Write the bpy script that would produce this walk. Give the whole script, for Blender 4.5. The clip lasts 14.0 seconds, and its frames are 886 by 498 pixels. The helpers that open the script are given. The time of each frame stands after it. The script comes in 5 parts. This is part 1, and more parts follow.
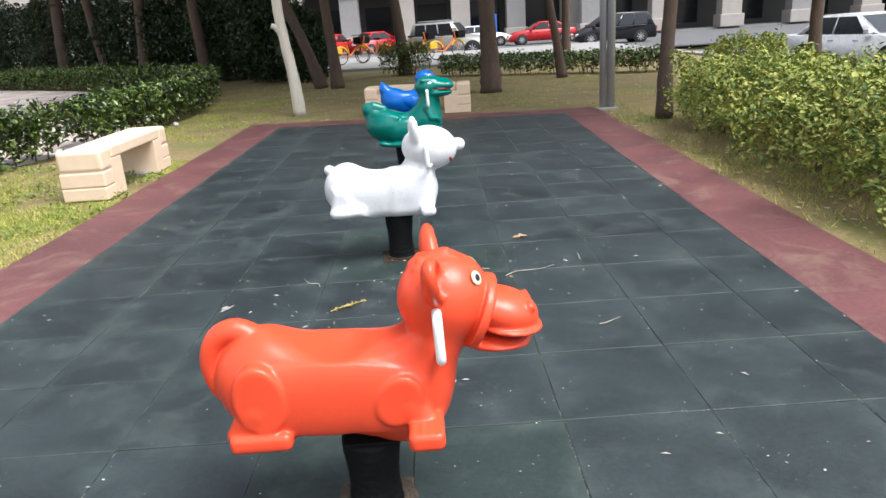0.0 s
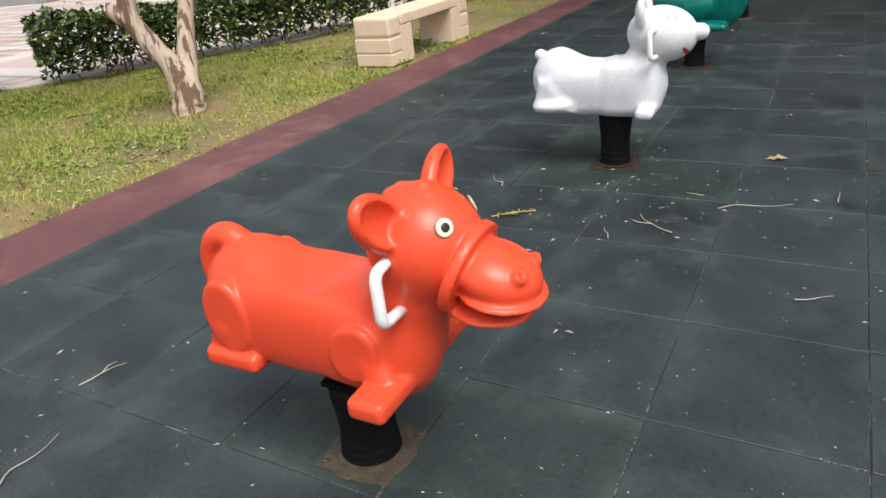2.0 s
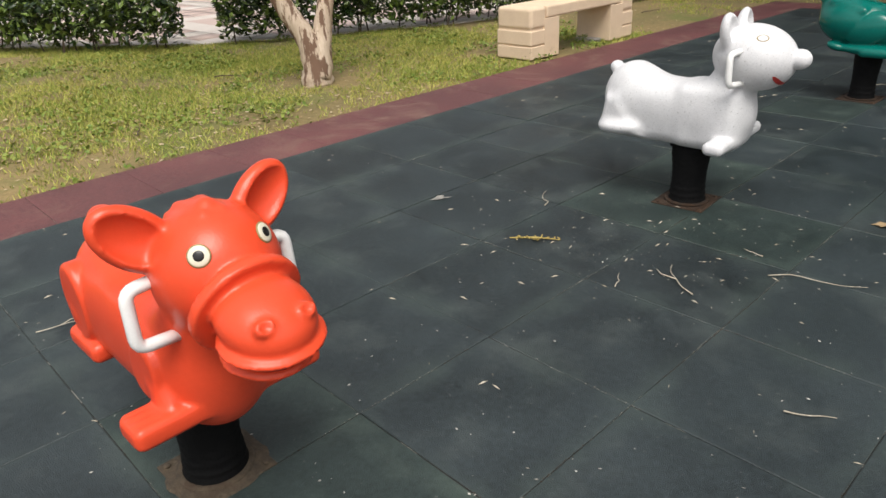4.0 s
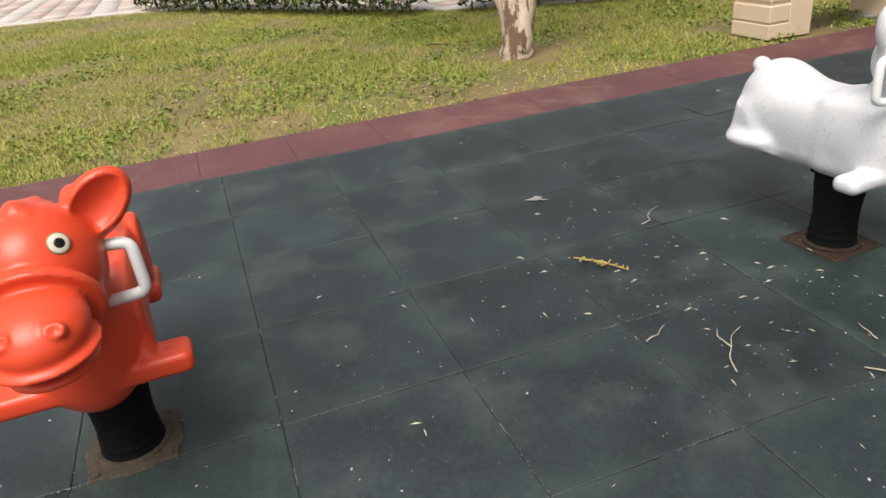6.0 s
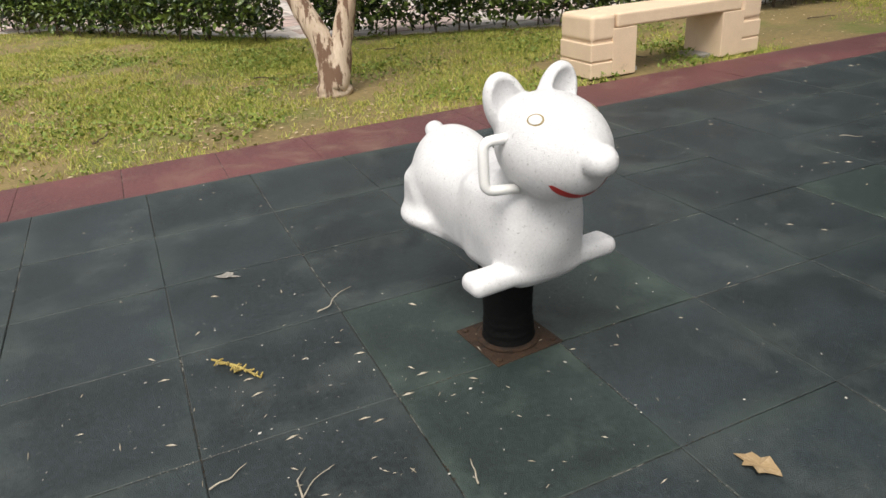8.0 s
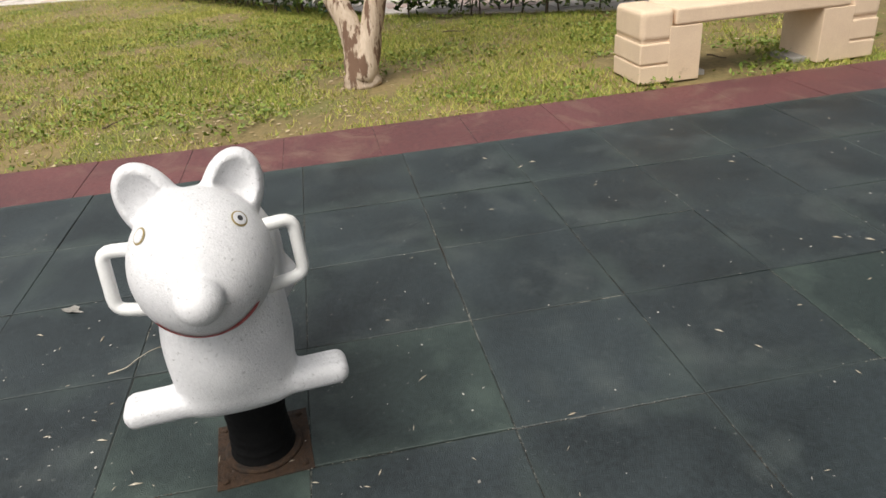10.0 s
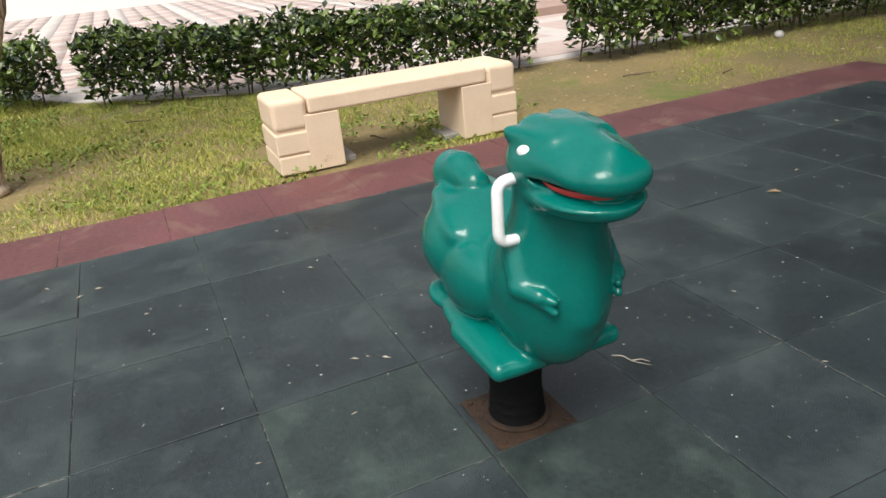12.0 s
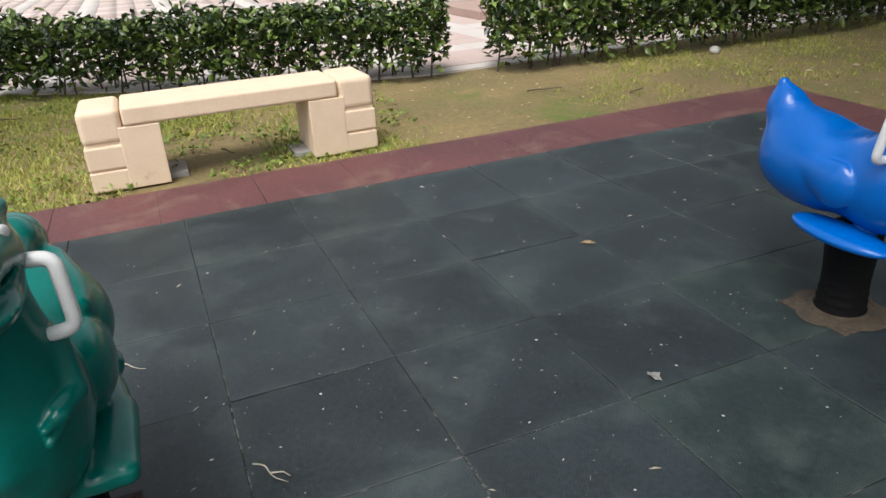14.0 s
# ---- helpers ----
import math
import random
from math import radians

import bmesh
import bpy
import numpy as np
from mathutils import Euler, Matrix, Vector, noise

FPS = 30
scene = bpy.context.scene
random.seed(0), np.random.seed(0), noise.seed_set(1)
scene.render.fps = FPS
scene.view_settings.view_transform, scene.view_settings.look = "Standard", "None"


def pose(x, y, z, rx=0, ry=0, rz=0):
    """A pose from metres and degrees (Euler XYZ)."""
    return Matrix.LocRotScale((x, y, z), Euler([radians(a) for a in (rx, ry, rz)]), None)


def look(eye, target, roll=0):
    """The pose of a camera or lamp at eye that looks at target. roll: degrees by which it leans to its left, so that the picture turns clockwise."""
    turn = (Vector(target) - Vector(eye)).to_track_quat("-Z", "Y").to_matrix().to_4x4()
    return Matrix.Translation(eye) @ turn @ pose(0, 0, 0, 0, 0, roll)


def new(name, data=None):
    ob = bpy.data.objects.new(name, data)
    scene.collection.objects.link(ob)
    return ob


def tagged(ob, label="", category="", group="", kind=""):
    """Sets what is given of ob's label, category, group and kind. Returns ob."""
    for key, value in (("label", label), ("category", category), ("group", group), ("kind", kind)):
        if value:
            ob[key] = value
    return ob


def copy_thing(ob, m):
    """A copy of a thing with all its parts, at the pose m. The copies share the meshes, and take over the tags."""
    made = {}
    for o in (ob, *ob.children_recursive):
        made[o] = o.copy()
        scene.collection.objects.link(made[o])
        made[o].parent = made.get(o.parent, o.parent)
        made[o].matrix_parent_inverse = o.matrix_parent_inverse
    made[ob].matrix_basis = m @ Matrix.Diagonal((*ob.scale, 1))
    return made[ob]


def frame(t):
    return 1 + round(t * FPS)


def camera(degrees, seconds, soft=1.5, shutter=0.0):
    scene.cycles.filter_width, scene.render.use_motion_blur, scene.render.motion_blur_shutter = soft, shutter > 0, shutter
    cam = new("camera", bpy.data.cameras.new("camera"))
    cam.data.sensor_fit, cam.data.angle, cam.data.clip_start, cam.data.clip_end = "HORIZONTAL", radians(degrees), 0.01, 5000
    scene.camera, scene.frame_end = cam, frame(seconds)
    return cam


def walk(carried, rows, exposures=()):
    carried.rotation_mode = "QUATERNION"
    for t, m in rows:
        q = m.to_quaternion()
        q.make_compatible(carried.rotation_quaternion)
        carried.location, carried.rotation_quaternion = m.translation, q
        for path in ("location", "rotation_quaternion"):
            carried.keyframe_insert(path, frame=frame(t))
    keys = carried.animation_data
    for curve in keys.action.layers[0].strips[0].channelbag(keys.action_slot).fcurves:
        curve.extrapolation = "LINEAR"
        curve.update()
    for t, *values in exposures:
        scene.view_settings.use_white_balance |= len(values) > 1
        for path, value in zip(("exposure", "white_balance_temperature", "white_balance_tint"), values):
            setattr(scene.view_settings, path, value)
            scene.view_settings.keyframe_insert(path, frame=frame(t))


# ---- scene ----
cam = camera(64.8, 14.0)
PATH = [
    (0, (0.126, -7.046, 1.287), (0.135, -5.142, 0.676), -3.8),
    (0.5, (0.301, -6.907, 1.267), (0.134, -5.075, 0.482), -4.2),
    (1, (0.456, -6.736, 1.234), (0.121, -4.971, 0.357), -3.4),
    (1.5, (0.68, -6.613, 1.244), (-0.097, -4.955, 0.438), -4.2),
    (2, (0.813, -6.449, 1.207), (-0.106, -4.893, 0.349), -6.0),
    (2.5, (0.9, -6.268, 1.186), (-0.009, -4.756, 0.245), -4.3),
    (3, (1.105, -6.136, 1.191), (-0.06, -4.717, 0.396), -2.6),
    (3.5, (1.245, -6.022, 1.186), (0.067, -4.597, 0.424), -3.0),
    (4, (1.253, -5.831, 1.166), (-0.075, -4.603, 0.312), -3.1),
    (4.2, (1.267, -5.749, 1.165), (-0.142, -4.614, 0.313), -4.9),
    (6.3, (1.501, -4.846, 1.156), (-0.213, -4.323, 0.269), -5.3),
    (6.5, (1.508, -4.734, 1.161), (-0.195, -4.147, 0.293), -3.1),
    (7, (1.554, -4.435, 1.161), (-0.138, -3.764, 0.332), -5.2),
    (7.5, (1.5, -4.193, 1.123), (-0.183, -3.539, 0.264), -3.4),
    (7.7, (1.47, -4.095, 1.122), (-0.19, -3.379, 0.267), -3.8),
    (9.8, (1.29, -2.96, 1.161), (-0.47, -2.65, 0.262), -6.1),
    (10, (1.273, -2.83, 1.189), (-0.483, -2.57, 0.268), -4.9),
    (10.2, (1.276, -2.706, 1.18), (-0.496, -2.526, 0.271), -6.2),
    (10.5, (1.258, -2.547, 1.193), (-0.511, -2.234, 0.314), -5.9),
    (10.8, (1.204, -2.333, 1.199), (-0.528, -1.84, 0.329), -3.9),
    (11, (1.196, -2.23, 1.215), (-0.459, -1.502, 0.358), -3.9),
    (11.5, (1.222, -1.875, 1.206), (-0.481, -1.141, 0.457), -3.5),
    (12, (1.261, -1.612, 1.207), (-0.425, -0.908, 0.394), -5.4),
    (12.5, (1.231, -1.304, 1.197), (-0.402, -0.521, 0.348), -2.2),
    (13, (1.232, -1.096, 1.202), (-0.435, -0.371, 0.367), -4.8),
    (13.5, (1.312, -0.827, 1.206), (-0.432, -0.211, 0.446), -4.2),
    (14, (1.255, -0.527, 1.184), (-0.434, 0.152, 0.356), -3.4),
]
EXPOSURES = [(0, 1.18, 6100, 10), (0.5, 1.18, 6000, 10), (1, 1.02, 6000, 10), (1.5, 0.84, 6200, 10), (2, 0.60, 6350, 10), (2.5, 0.50, 6450, 10), (3, 0.43, 6650, 10), (4.2, 0.42, 6650, 10),
             (6.5, 0.48, 6750, 10), (7, 0.30, 6800, 10), (7.5, 0.44, 6800, 10), (10, 0.46, 6750, 10), (10.6, 0.64, 6750, 10), (11, 1.20, 6450, 10), (11.5, 1.08, 6450, 10), (12, 0.72, 6500, 10),
             (12.5, 0.66, 6350, 10), (13, 0.72, 6400, 10), (13.5, 0.66, 6400, 10), (14, 0.64, 6300, 10)]
walk(cam, [(t, look(eye, target, roll)) for t, eye, target, roll in PATH], EXPOSURES)

# ---- light ----
world = bpy.data.worlds.new("overcast_sky")
scene.world = world
world.use_nodes = True
wn = world.node_tree
sky = wn.nodes.new("ShaderNodeTexSky")
sky.sky_type = "NISHITA"
sky.sun_disc = False
sky.sun_elevation = radians(62)
sky.sun_rotation = radians(128)
sky.air_density, sky.dust_density, sky.ozone_density = 1.0, 4.0, 1.0
desat = wn.nodes.new("ShaderNodeHueSaturation")
desat.inputs["Saturation"].default_value = 0.25
wn.links.new(sky.outputs[0], desat.inputs["Color"])
wn.links.new(desat.outputs[0], wn.nodes["Background"].inputs["Color"])
wn.nodes["Background"].inputs["Strength"].default_value = 0.13
sun = new("sun", bpy.data.lights.new("sun", "SUN"))
sun.data.energy = 1.9
sun.data.angle = radians(34)
sun.data.color = (1.0, 0.97, 0.92)
sun.matrix_world = look((0, 0, 0), (-0.42, 0.33, -1.0))


# ---- materials ----
def node(nt, kind, **values):
    n = nt.nodes.new(kind)
    for k, v in values.items():
        n.inputs[k].default_value = v
    return n


def material(name, a, b=None, rough=0.6, scale=6.0, fine=80.0, bump=0.2, bump_scale=120.0, metal=0.0, spots=None,
             spot_scale=3.0, spot_cut=0.62, spot_soft=0.08, random=0.0, island=0.0, world_space=False, stretch=(1, 1, 1), spec=0.5,
             detail=5.0, dust=None, distort=0.0, edge_wear=None):
    """Two colours mixed by noise at two scales, an optional stain colour, roughness variation and fine relief."""
    m = bpy.data.materials.new(name)
    m.use_nodes = True
    nt = m.node_tree
    bsdf = nt.nodes["Principled BSDF"]
    b = b or tuple(min(1, c * 0.75) for c in a)
    if world_space:
        src = nt.nodes.new("ShaderNodeNewGeometry").outputs["Position"]
    else:
        src = nt.nodes.new("ShaderNodeTexCoord").outputs["Object"]
    mp = nt.nodes.new("ShaderNodeMapping")
    mp.inputs["Scale"].default_value = stretch
    nt.links.new(src, mp.inputs["Vector"])
    n1 = node(nt, "ShaderNodeTexNoise", Scale=scale, Detail=detail, Roughness=0.6)
    n2 = node(nt, "ShaderNodeTexNoise", Scale=fine, Detail=3.0, Roughness=0.6)
    for n in (n1, n2):
        nt.links.new(mp.outputs[0], n.inputs["Vector"])
    mixf = nt.nodes.new("ShaderNodeMath")
    mixf.operation = "MULTIPLY_ADD"
    nt.links.new(n2.outputs["Fac"], mixf.inputs[0])
    mixf.inputs[1].default_value = 0.45
    half = nt.nodes.new("ShaderNodeMath")
    half.operation = "MULTIPLY"
    nt.links.new(n1.outputs["Fac"], half.inputs[0])
    half.inputs[1].default_value = 0.55
    nt.links.new(half.outputs[0], mixf.inputs[2])
    fac = mixf.outputs[0]
    for amount, kind, out in ((random, "ShaderNodeObjectInfo", "Random"), (island, "ShaderNodeNewGeometry", "Random Per Island")):
        if amount:
            oi = nt.nodes.new(kind)
            add = nt.nodes.new("ShaderNodeMath")
            add.operation = "MULTIPLY_ADD"
            shift = nt.nodes.new("ShaderNodeMath")
            shift.operation = "SUBTRACT"
            nt.links.new(oi.outputs[out], shift.inputs[0])
            shift.inputs[1].default_value = 0.5
            nt.links.new(shift.outputs[0], add.inputs[0])
            add.inputs[1].default_value = amount
            nt.links.new(fac, add.inputs[2])
            fac = add.outputs[0]
    ramp = nt.nodes.new("ShaderNodeMapRange")
    ramp.inputs["From Min"].default_value = 0.32
    ramp.inputs["From Max"].default_value = 0.68
    nt.links.new(fac, ramp.inputs["Value"])
    mix = nt.nodes.new("ShaderNodeMix")
    mix.data_type = "RGBA"
    nt.links.new(ramp.outputs[0], mix.inputs["Factor"])
    mix.inputs["A"].default_value = (*a, 1)
    mix.inputs["B"].default_value = (*b, 1)
    # RGBA sockets of the mix node
    mix.inputs[6].default_value = (*a, 1)
    mix.inputs[7].default_value = (*b, 1)
    colour = mix.outputs[2]
    if spots:
        n3 = node(nt, "ShaderNodeTexNoise", Scale=spot_scale, Detail=6.0, Roughness=0.65, Distortion=distort)
        nt.links.new(mp.outputs[0], n3.inputs["Vector"])
        cut = nt.nodes.new("ShaderNodeMapRange")
        cut.inputs["From Min"].default_value = spot_cut
        cut.inputs["From Max"].default_value = spot_cut + spot_soft
        nt.links.new(n3.outputs["Fac"], cut.inputs["Value"])
        mix2 = nt.nodes.new("ShaderNodeMix")
        mix2.data_type = "RGBA"
        nt.links.new(cut.outputs[0], mix2.inputs["Factor"])
        nt.links.new(colour, mix2.inputs[6])
        mix2.inputs[7].default_value = (*spots, 1)
        colour = mix2.outputs[2]
    if dust:
        n4 = node(nt, "ShaderNodeTexNoise", Scale=38.0, Detail=4.0, Roughness=0.75)
        nt.links.new(mp.outputs[0], n4.inputs["Vector"])
        cut = nt.nodes.new("ShaderNodeMapRange")
        cut.inputs["From Min"].default_value = 0.64
        cut.inputs["From Max"].default_value = 0.74
        nt.links.new(n4.outputs["Fac"], cut.inputs["Value"])
        mix3 = nt.nodes.new("ShaderNodeMix")
        mix3.data_type = "RGBA"
        nt.links.new(cut.outputs[0], mix3.inputs["Factor"])
        nt.links.new(colour, mix3.inputs[6])
        mix3.inputs[7].default_value = (*dust, 1)
        colour = mix3.outputs[2]
    if edge_wear:
        # paler scuffed rim of a half-metre tile, broken up by noise
        sep = nt.nodes.new("ShaderNodeSeparateXYZ")
        nt.links.new(nt.nodes.new("ShaderNodeTexCoord").outputs["Object"], sep.inputs[0])
        sides = []
        for out in ("X", "Y"):
            ab = nt.nodes.new("ShaderNodeMath")
            ab.operation = "ABSOLUTE"
            nt.links.new(sep.outputs[out], ab.inputs[0])
            sides.append(ab.outputs[0])
        far = nt.nodes.new("ShaderNodeMath")
        far.operation = "MAXIMUM"
        nt.links.new(sides[0], far.inputs[0])
        nt.links.new(sides[1], far.inputs[1])
        n5 = node(nt, "ShaderNodeTexNoise", Scale=3.2, Detail=5.0, Roughness=0.65)
        nt.links.new(mp.outputs[0], n5.inputs["Vector"])
        reach = nt.nodes.new("ShaderNodeMath")
        reach.operation = "MULTIPLY_ADD"
        nt.links.new(n5.outputs["Fac"], reach.inputs[0])
        reach.inputs[1].default_value = 0.46
        nt.links.new(far.outputs[0], reach.inputs[2])
        rim = nt.nodes.new("ShaderNodeMapRange")
        rim.inputs["From Min"].default_value = 0.42
        rim.inputs["From Max"].default_value = 0.55
        rim.inputs["To Max"].default_value = 0.42
        nt.links.new(reach.outputs[0], rim.inputs["Value"])
        mix4 = nt.nodes.new("ShaderNodeMix")
        mix4.data_type = "RGBA"
        nt.links.new(rim.outputs[0], mix4.inputs["Factor"])
        nt.links.new(colour, mix4.inputs[6])
        mix4.inputs[7].default_value = (*edge_wear, 1)
        colour = mix4.outputs[2]
    nt.links.new(colour, bsdf.inputs["Base Color"])
    rr = nt.nodes.new("ShaderNodeMapRange")
    rr.inputs["To Min"].default_value = max(0.02, rough - 0.1)
    rr.inputs["To Max"].default_value = min(1.0, rough + 0.1)
    nt.links.new(n1.outputs["Fac"], rr.inputs["Value"])
    nt.links.new(rr.outputs[0], bsdf.inputs["Roughness"])
    bsdf.inputs["Metallic"].default_value = metal
    bsdf.inputs["Specular IOR Level"].default_value = spec
    if bump:
        nb = node(nt, "ShaderNodeTexNoise", Scale=bump_scale, Detail=3.0)
        nt.links.new(mp.outputs[0], nb.inputs["Vector"])
        bp = nt.nodes.new("ShaderNodeBump")
        bp.inputs["Strength"].default_value = bump
        bp.inputs["Distance"].default_value = 0.01
        nt.links.new(nb.outputs["Fac"], bp.inputs["Height"])
        nt.links.new(bp.outputs[0], bsdf.inputs["Normal"])
    return m


M_TILE = material("dark_rubber_tile", (0.0066, 0.0108, 0.0122), (0.0345, 0.0470, 0.0515), rough=0.47, scale=2.6, fine=60, bump=0.35, bump_scale=300,
                  random=0.10, world_space=True, spots=(0.064, 0.078, 0.076), spot_scale=3.0, spot_cut=0.53, spot_soft=0.26, spec=0.42, dust=(0.115, 0.125, 0.116), distort=0.1,
                  edge_wear=(0.060, 0.082, 0.073))
M_TILE_GREEN = material("faded_green_rubber_tile", (0.0072, 0.0130, 0.0126), (0.0335, 0.0510, 0.0480), rough=0.50, scale=2.6, fine=60, bump=0.35, bump_scale=300,
                        world_space=True, spots=(0.060, 0.084, 0.072), spot_scale=4.5, spot_cut=0.52, spot_soft=0.26, spec=0.42, dust=(0.12, 0.13, 0.115), distort=0.1,
                        edge_wear=(0.070, 0.098, 0.082))
M_REDTILE = material("red_rubber_edge", (0.075, 0.032, 0.034), (0.185, 0.072, 0.070), rough=0.6, scale=1.5, fine=40, bump=0.3, bump_scale=300,
                     random=0.05, world_space=True, spots=(0.20, 0.12, 0.095), spot_scale=2.2, spot_cut=0.53, spot_soft=0.2, spec=0.3, dust=(0.25, 0.17, 0.14), distort=1.4)
M_JOINT = material("joint_dust", (0.012, 0.013, 0.013), (0.035, 0.035, 0.031), rough=0.95, scale=2, fine=40, world_space=True,
                   spots=(0.22, 0.215, 0.19), spot_scale=13, spot_cut=0.55, spot_soft=0.06)
M_RED = material("red_orange_moulded_plastic", (0.78, 0.080, 0.031), (0.72, 0.068, 0.025), rough=0.32, scale=5, fine=90, bump=0.05, bump_scale=180, spec=0.38)
M_WHITE = material("weathered_white_plastic", (0.73, 0.73, 0.74), (0.58, 0.58, 0.595), rough=0.5, scale=9, fine=140, bump=0.22, bump_scale=260,
                   spots=(0.43, 0.43, 0.435), spot_scale=110, spot_cut=0.59, spot_soft=0.1)
M_GREEN = material("glossy_green_plastic", (0.0002, 0.150, 0.121), (0.0002, 0.122, 0.099), rough=0.20, scale=5, fine=90, bump=0.05, bump_scale=180, spec=0.42)
M_BLUE = material("glossy_blue_plastic", (0.0003, 0.130, 0.52), (0.0003, 0.108, 0.45), rough=0.22, scale=5, fine=90, bump=0.05, bump_scale=180)
M_YELLOW = material("yellow_plastic", (0.75, 0.38, 0.02), (0.68, 0.32, 0.02), rough=0.4, bump=0.05)
M_HANDLE = material("white_plastic_grip", (0.86, 0.86, 0.85), (0.76, 0.76, 0.74), rough=0.35, scale=20, fine=200, bump=0.05, spots=(0.4, 0.38, 0.34), spot_scale=35,
                    spot_cut=0.68)
M_BLACK = material("black_rubber_boot", (0.003, 0.003, 0.0035), (0.008, 0.008, 0.008), rough=0.75, scale=6, fine=60, bump=0.3, bump_scale=60, spec=0.15)
M_PUPIL = material("black_paint", (0.008, 0.008, 0.008), (0.015, 0.013, 0.012), rough=0.3, bump=0)
M_IRIS = material("amber_ring_paint", (0.32, 0.25, 0.10), (0.25, 0.19, 0.08), rough=0.4, bump=0)
M_EYEWHITE = material("cream_paint", (0.74, 0.70, 0.56), (0.68, 0.64, 0.5), rough=0.4, bump=0)
M_MOUTH = material("red_mouth_paint", (0.46, 0.035, 0.028), (0.34, 0.026, 0.022), rough=0.5, bump=0.05)
M_RUST = material("rusty_steel_plate", (0.014, 0.008, 0.005), (0.060, 0.031, 0.014), rough=0.9, scale=12, fine=90, bump=0.5, bump_scale=90, spots=(0.02, 0.014, 0.01),
                  spot_scale=10, spot_cut=0.55)
M_SANDY = material("sandy_mortar", (0.030, 0.023, 0.016), (0.105, 0.078, 0.050), rough=0.95, scale=9, fine=90, bump=0.6, bump_scale=60, spots=(0.06, 0.04, 0.025),
                   spot_scale=8, spot_cut=0.55)
M_STEEL = material("galvanised_steel", (0.52, 0.54, 0.56), (0.42, 0.44, 0.47), rough=0.45, scale=4, fine=40, bump=0.05, metal=0.6)
M_BENCH = material("cream_cast_stone", (0.80, 0.63, 0.45), (0.68, 0.52, 0.37), rough=0.85, scale=5, fine=120, bump=0.25, bump_scale=160,
                   spots=(0.38, 0.27, 0.17), spot_scale=5, spot_cut=0.66, spot_soft=0.18)
M_CONCRETE = material("grey_concrete", (0.36, 0.34, 0.31), (0.27, 0.26, 0.24), rough=0.9, scale=4, fine=80, bump=0.3)
M_LAWN = material("worn_lawn_soil", (0.115, 0.098, 0.036), (0.28, 0.200, 0.086), rough=0.97, scale=1.1, fine=30, bump=0.8, bump_scale=35, world_space=True,
                  spots=(0.115, 0.14, 0.028), spot_scale=0.8, spot_cut=0.55, spot_soft=0.12, dust=(0.38, 0.28, 0.13))
M_GRASS = material("short_grass", (0.165, 0.245, 0.024), (0.46, 0.43, 0.100), rough=0.7, scale=0.9, fine=6, bump=0, island=0.5, world_space=True)
M_DRYLEAF = material("dry_leaf", (0.30, 0.21, 0.11), (0.48, 0.38, 0.25), rough=0.8, scale=20, fine=80, bump=0.1, island=0.8)
M_CHIP = material("pale_litter", (0.22, 0.21, 0.19), (0.52, 0.50, 0.46), rough=0.85, scale=20, bump=0.1, island=0.8)
M_GRIT = material("dull_grit", (0.11, 0.11, 0.10), (0.25, 0.24, 0.21), rough=0.95, scale=20, bump=0.1, island=0.8)
M_TWIG = material("bleached_twig", (0.52, 0.48, 0.40), (0.28, 0.23, 0.16), rough=0.9, scale=25, fine=120, bump=0.3)
M_STRAW = material("yellow_flower_stalk", (0.42, 0.33, 0.10), (0.30, 0.22, 0.07), rough=0.9, scale=30, bump=0.3)
# Second colour is olive, raised further to stand for yellow-lit leaf highlights.
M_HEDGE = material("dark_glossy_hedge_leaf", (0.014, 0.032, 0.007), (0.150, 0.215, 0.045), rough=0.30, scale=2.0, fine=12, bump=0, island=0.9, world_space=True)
# Darker leaf copy: the shade under the trees is put into its colour.
M_LEAF_SHADED = material("shaded_shrub_leaf", (0.018, 0.036, 0.013), (0.050, 0.085, 0.028), rough=0.45, scale=2.0, fine=12, bump=0, island=0.9, world_space=True)
M_HEDGE_LIGHT = material("yellow_green_hedge_leaf", (0.050, 0.108, 0.015), (0.36, 0.36, 0.066), rough=0.65, scale=1.8, fine=7, bump=0, island=0.38, world_space=True)
M_SHOOT = material("young_yellow_green_leaf", (0.15, 0.22, 0.028), (0.42, 0.40, 0.095), rough=0.65, scale=1.6, fine=9, bump=0, island=0.5, world_space=True)
M_CLOVER = material("dark_green_weed_leaf", (0.115, 0.180, 0.022), (0.23, 0.28, 0.045), rough=0.6, scale=2, fine=9, bump=0, island=0.5, world_space=True)
M_STEM = material("brown_stem", (0.07, 0.05, 0.032), (0.13, 0.095, 0.062), rough=0.9, scale=14, fine=90, bump=0.4)
M_PALEBARK = material("pale_peeling_bark", (0.68, 0.57, 0.45), (0.40, 0.29, 0.20), rough=0.9, scale=5, fine=40, bump=1.0, bump_scale=22, stretch=(1, 1, 0.17),
                      spots=(0.17, 0.10, 0.065), spot_scale=15, spot_cut=0.50, spot_soft=0.05)
M_WHITEBARK = material("whitewashed_bark", (0.60, 0.56, 0.48), (0.48, 0.43, 0.35), rough=0.9, scale=6, fine=50, bump=0.6, bump_scale=30, stretch=(1, 1, 0.3))
M_DARKBARK = material("dark_bark", (0.050, 0.033, 0.024), (0.115, 0.076, 0.054), rough=0.95, scale=8, fine=50, bump=1.0, bump_scale=25, stretch=(1, 1, 0.25))
M_PLAZA = material("pink_granite_paver", (0.52, 0.405, 0.36), (0.45, 0.345, 0.305), rough=0.8, scale=2, fine=120, bump=0.1, island=0.8, world_space=True)
M_PLAZA_WHITE = material("pale_granite_paver", (0.58, 0.525, 0.48), (0.51, 0.46, 0.415), rough=0.8, scale=2, fine=120, bump=0.1, island=0.6, world_space=True)
